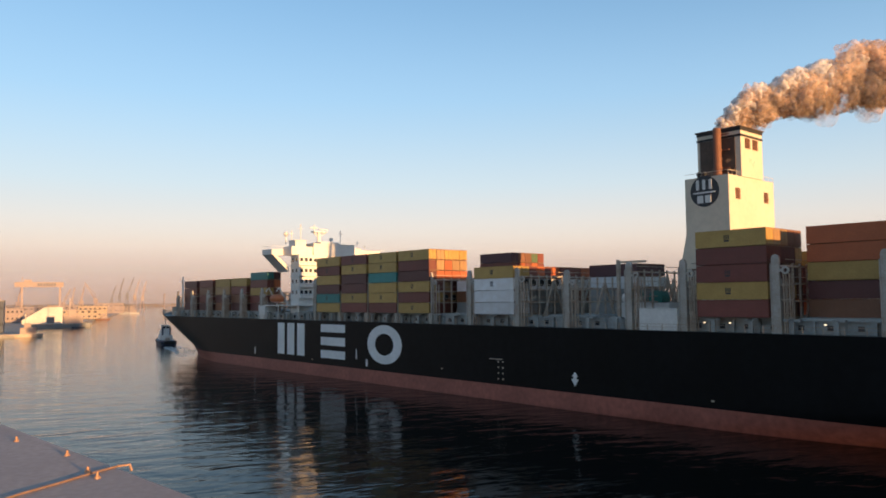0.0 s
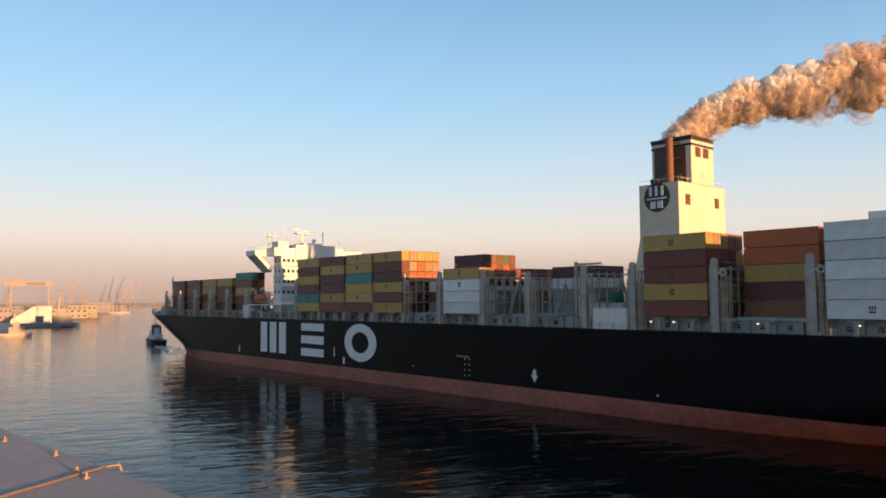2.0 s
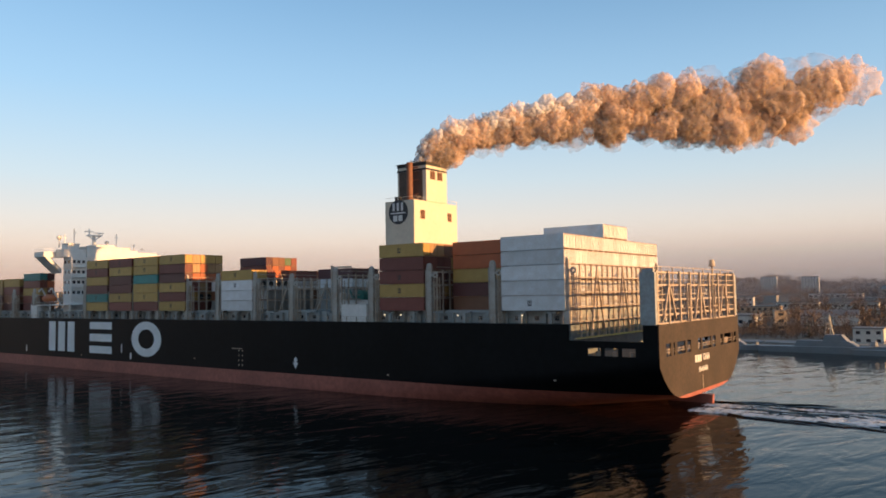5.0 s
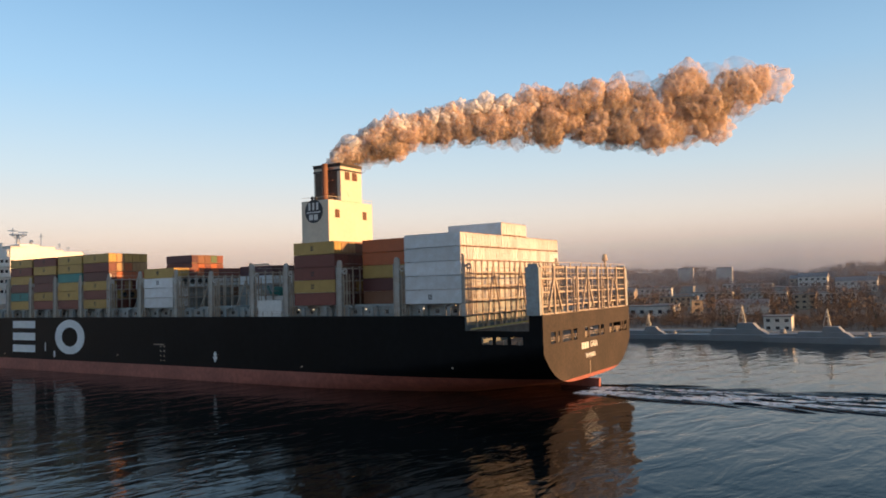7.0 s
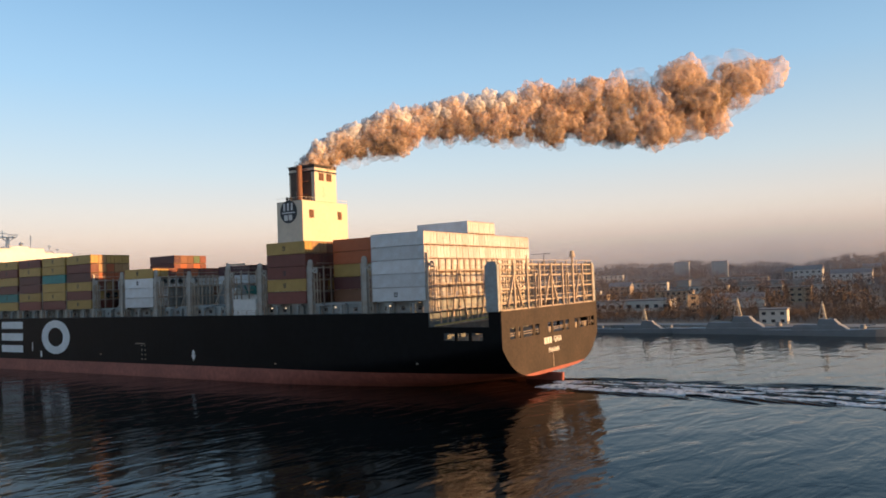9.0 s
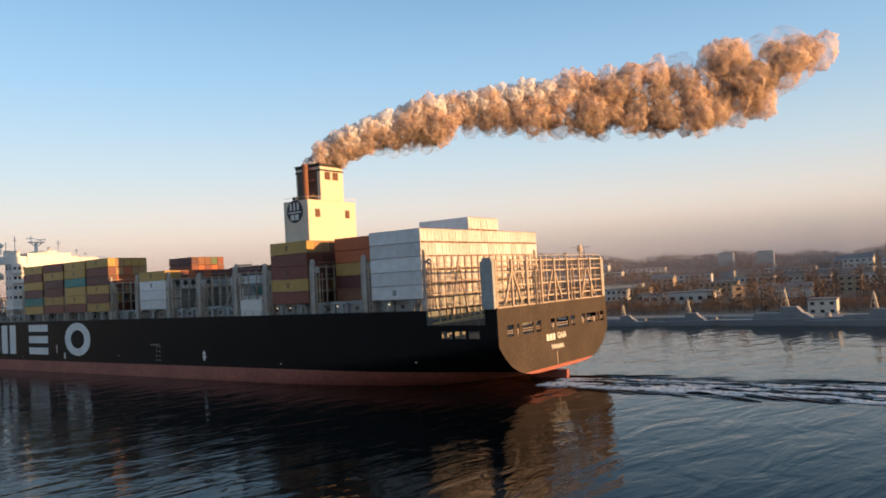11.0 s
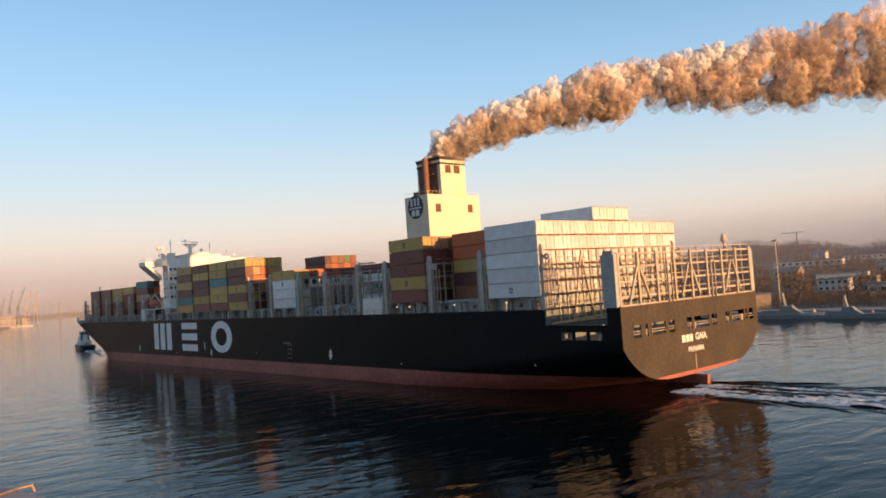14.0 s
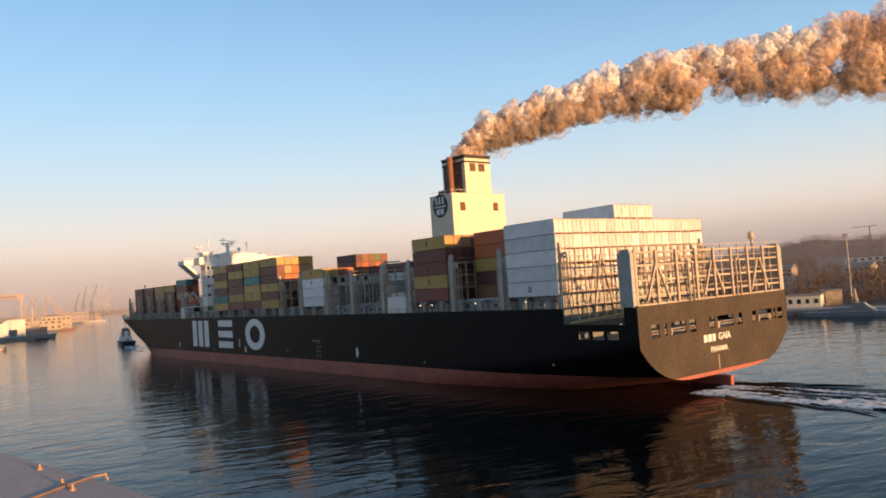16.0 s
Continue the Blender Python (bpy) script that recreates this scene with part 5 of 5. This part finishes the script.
def gantry(az, d, w, h, label):
    root = tagged(new("gantry_crane"), label, "crane")
    p = at_bearing(az, d)
    root.matrix_basis = pose(p.x, p.y, 2, 0, 0, 96)
    for s in (-1, 1):
        bm = bmesh.new()
        for q in (-7, 7):
            beam(bm, (s * w / 2, q, 0), (s * w / 2, q * 0.4, h * 0.86), 2.2)
        beam(bm, (s * w / 2, -7, h * 0.25), (s * w / 2, 7, h * 0.25), 1.4)
        part("leg", bm, M_CRANE, root)
    bars("girder", [(-w / 2 - 9, w / 2 + 4, -2.5, 2.5, h * 0.86, h)], M_CRANE, root)
    bars("girder_sign", [(-w * 0.1 + i * 3.2, -w * 0.1 + i * 3.2 + 2.2, -2.6, -2.5, h * 0.89, h * 0.97) for i in range(7)], M_CRANE2, root)
    bars("trolley", [(-w * 0.45, -w * 0.25, -3.5, 3.5, h, h * 1.07)], M_CRANE, root)
    bm = bmesh.new()
    beam(bm, (-w / 2, 0, h), (-w / 2, 0, h * 1.15), 0.8)
    part("mast", bm, M_CRANE, root)


def jib_crane(az, d, h, lean, material, label):
    root = tagged(new("jib_crane"), label, "crane")
    p = at_bearing(az, d)
    root.matrix_basis = pose(p.x, p.y, 2, 0, 0, 92)
    bm = bmesh.new()
    for x in (-4, 4):
        for y in (-4, 4):
            beam(bm, (x, y, 0), (x * 0.4, y * 0.4, h * 0.45), 1.0)
    beam(bm, (0, 0, h * 0.42), (0, 0, h * 0.62), 3.2)
    part("portal", bm, material, root)
    bars("cab", [(-3, 3, -3, 3, h * 0.45, h * 0.58)], material, root)
    bm = bmesh.new()
    beam(bm, (0, 0, h * 0.5), (lean * h, 0, h * 1.15), 1.5)
    beam(bm, (0, 0, h * 0.72), (lean * h, 0, h * 1.15), 0.7)
    beam(bm, (0, 0, h * 0.5), (0, 0, h * 0.75), 1.0)
    part("jib", bm, material, root)


gantry(96.55, 1120, 44, 47, "big portal crane of a shipyard in the haze")
for az, h, lean, m in ((94.7, 42, 0.1, M_CRANE), (94.1, 46, 0.1, M_CRANE), (93.2, 50, -0.35, M_CRANE), (92.2, 46, 0.16, M_CRANE2), (91.7, 58, 0.12, M_CRANE2), (91.2, 60, 0.2, M_CRANE2), (90.7, 56, 0.15, M_CRANE), (90.2, 54, 0.12, M_CRANE), (95.2, 40, 0.25, M_CRANE), (97.9, 44, 0.1, M_CRANE), (98.9, 40, -0.2, M_CRANE)):
    jib_crane(az, 1600 if az < 93 else 1200, h * (1.0 if az < 93 else 0.85), lean, m, "slender harbour jib crane in the haze")
bm = bmesh.new()
prism(bm, [(-17, -9, 0), (17, -9, 0), (17, -9, 16), (2, -9, 16), (-17, -9, 4)], (0, 18, 0))
hall = tagged(part("dock_hall", bm, M_PLAST), "white dock hall with a sloping front", "building")
hall.matrix_basis = pose(*at_bearing(96.45, 815, 1.5), 0, 0, 97)
bars("hall_door", [(4, 10, -9.1, -9, 0, 7)], M_ROOF, hall)
for az, d, w, h, m in ((98.95, 590, 6, 21, M_TUG), (98.3, 900, 24, 14, M_CRANE), (94.2, 1000, 40, 11, M_PLAST2), (93.4, 1080, 34, 15, M_PLAST2), (95.2, 1200, 44, 16, M_CRANE), (97.6, 1250, 46, 14, M_CRANE), (92.4, 1500, 50, 18, M_CRANE), (91.4, 1650, 40, 12, M_PLAST2), (100.4, 800, 40, 16, M_PLAST2), (102.5, 760, 50, 18, M_CRANE)):
    building("harbour_shed", az, d, w, 18, h, m, 2, 6, 96, label="harbour building in the morning haze", z=2)


def moored_boat(az, d, length, material, label, heading=100):
    root = tagged(new("moored_boat"), label, "boat")
    p = at_bearing(az, d)
    root.matrix_basis = pose(p.x, p.y, 0, 0, 0, heading)
    L, B = length / 2, length * 0.1
    bm = bmesh.new()
    out = [(-L, 0), (-L * 0.7, B), (L * 0.95, B), (L, B * 0.6)]
    ring = out + [(x, -y) for x, y in reversed(out[1:])]
    lo = [bm.verts.new((x * 0.93, y * 0.85, -0.5)) for x, y in ring]
    hi = [bm.verts.new((x, y, length * 0.07)) for x, y in ring]
    for i in range(len(ring)):
        j = (i + 1) % len(ring)
        bm.faces.new((lo[i], lo[j], hi[j], hi[i]))
    bm.faces.new(hi)
    part("hull", bm, material, root)
    bars("cabin", [(L * 0.1, L * 0.7, -B * 0.7, B * 0.7, length * 0.07, length * 0.2), (L * 0.25, L * 0.5, -B * 0.5, B * 0.5, length * 0.2, length * 0.3)], M_CRANE, root)
    bm = bmesh.new()
    beam(bm, (L * 0.3, 0, length * 0.3), (L * 0.3, 0, length * 0.5), 0.5)
    part("mast", bm, M_STEEL, root)


moored_boat(95.4, 735, 52, M_NAVY, "long grey barge lying off the quay")
moored_boat(97.9, 545, 30, M_STEEL, "rusty work pontoon at the quay")
moored_boat(92.95, 1015, 26, M_RUST, "sunlit orange harbour ship")
moored_boat(94.25, 725, 11, M_TUG, "small dark harbour launch")
moored_boat(91.1, 1500, 40, M_PLAST, "pale ship far off in the haze")
bm = bmesh.new()
beam(bm, (0, 0, 0), (0, 0, 38), 4.0, 0, 10)
box(bm, -3.4, 3.4, -3.4, 3.4, 38, 43)
lt = tagged(part("lighthouse", bm, M_CRANE), "slim pale harbour light tower", "tower")
lt.matrix_basis = pose(*at_bearing(88.75, 2050, 0))


# ---- distance haze: added see-through standing sheets, thickest near the water ----
def haze_material(solid, top, fade):
    m = bpy.data.materials.new("distance_haze")
    m.use_nodes = True
    n, l = m.node_tree.nodes, m.node_tree.links
    n.remove(n["Principled BSDF"])
    back, front, dif = n.new("ShaderNodeBsdfTranslucent"), n.new("ShaderNodeBsdfDiffuse"), n.new("ShaderNodeMixShader")
    tp, mx = n.new("ShaderNodeBsdfTransparent"), n.new("ShaderNodeMixShader")
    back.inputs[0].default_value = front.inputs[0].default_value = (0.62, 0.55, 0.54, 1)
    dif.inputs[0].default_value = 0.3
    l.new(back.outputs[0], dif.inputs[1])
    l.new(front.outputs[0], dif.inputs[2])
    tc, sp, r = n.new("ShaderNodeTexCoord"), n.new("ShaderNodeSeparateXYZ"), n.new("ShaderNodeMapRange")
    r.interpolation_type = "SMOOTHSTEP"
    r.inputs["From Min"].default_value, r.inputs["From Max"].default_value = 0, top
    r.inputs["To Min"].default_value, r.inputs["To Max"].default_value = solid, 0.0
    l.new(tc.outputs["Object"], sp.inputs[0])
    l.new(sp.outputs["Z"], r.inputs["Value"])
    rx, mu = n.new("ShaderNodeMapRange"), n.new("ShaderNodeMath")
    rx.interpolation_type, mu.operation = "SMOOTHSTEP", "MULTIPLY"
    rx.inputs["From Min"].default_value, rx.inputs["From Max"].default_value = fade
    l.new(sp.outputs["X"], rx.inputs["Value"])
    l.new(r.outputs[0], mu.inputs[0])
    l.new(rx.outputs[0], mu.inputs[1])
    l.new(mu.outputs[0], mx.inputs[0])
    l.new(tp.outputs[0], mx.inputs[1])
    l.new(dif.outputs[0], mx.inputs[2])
    l.new(mx.outputs[0], n["Material Output"].inputs["Surface"])
    return m


# each curved sheet lays pale haze over whatever stands behind it
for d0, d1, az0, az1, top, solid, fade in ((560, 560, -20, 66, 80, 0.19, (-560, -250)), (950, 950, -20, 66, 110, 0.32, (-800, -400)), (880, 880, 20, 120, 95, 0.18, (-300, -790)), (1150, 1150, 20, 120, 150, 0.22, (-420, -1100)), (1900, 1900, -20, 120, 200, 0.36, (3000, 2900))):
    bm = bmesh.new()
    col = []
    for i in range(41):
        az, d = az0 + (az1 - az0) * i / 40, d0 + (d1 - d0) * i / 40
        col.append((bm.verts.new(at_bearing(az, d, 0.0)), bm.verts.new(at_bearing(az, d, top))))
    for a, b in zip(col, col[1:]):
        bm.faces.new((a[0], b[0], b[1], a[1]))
    mist = tagged(part("mist", bm, haze_material(solid, top, fade)), "see-through sheet added to stand in for distance haze", "mist", kind="stuff")


# ---- everything that moves ----
def motions():
    for ob, rows in KEYED:
        walk(ob, rows)


motions()
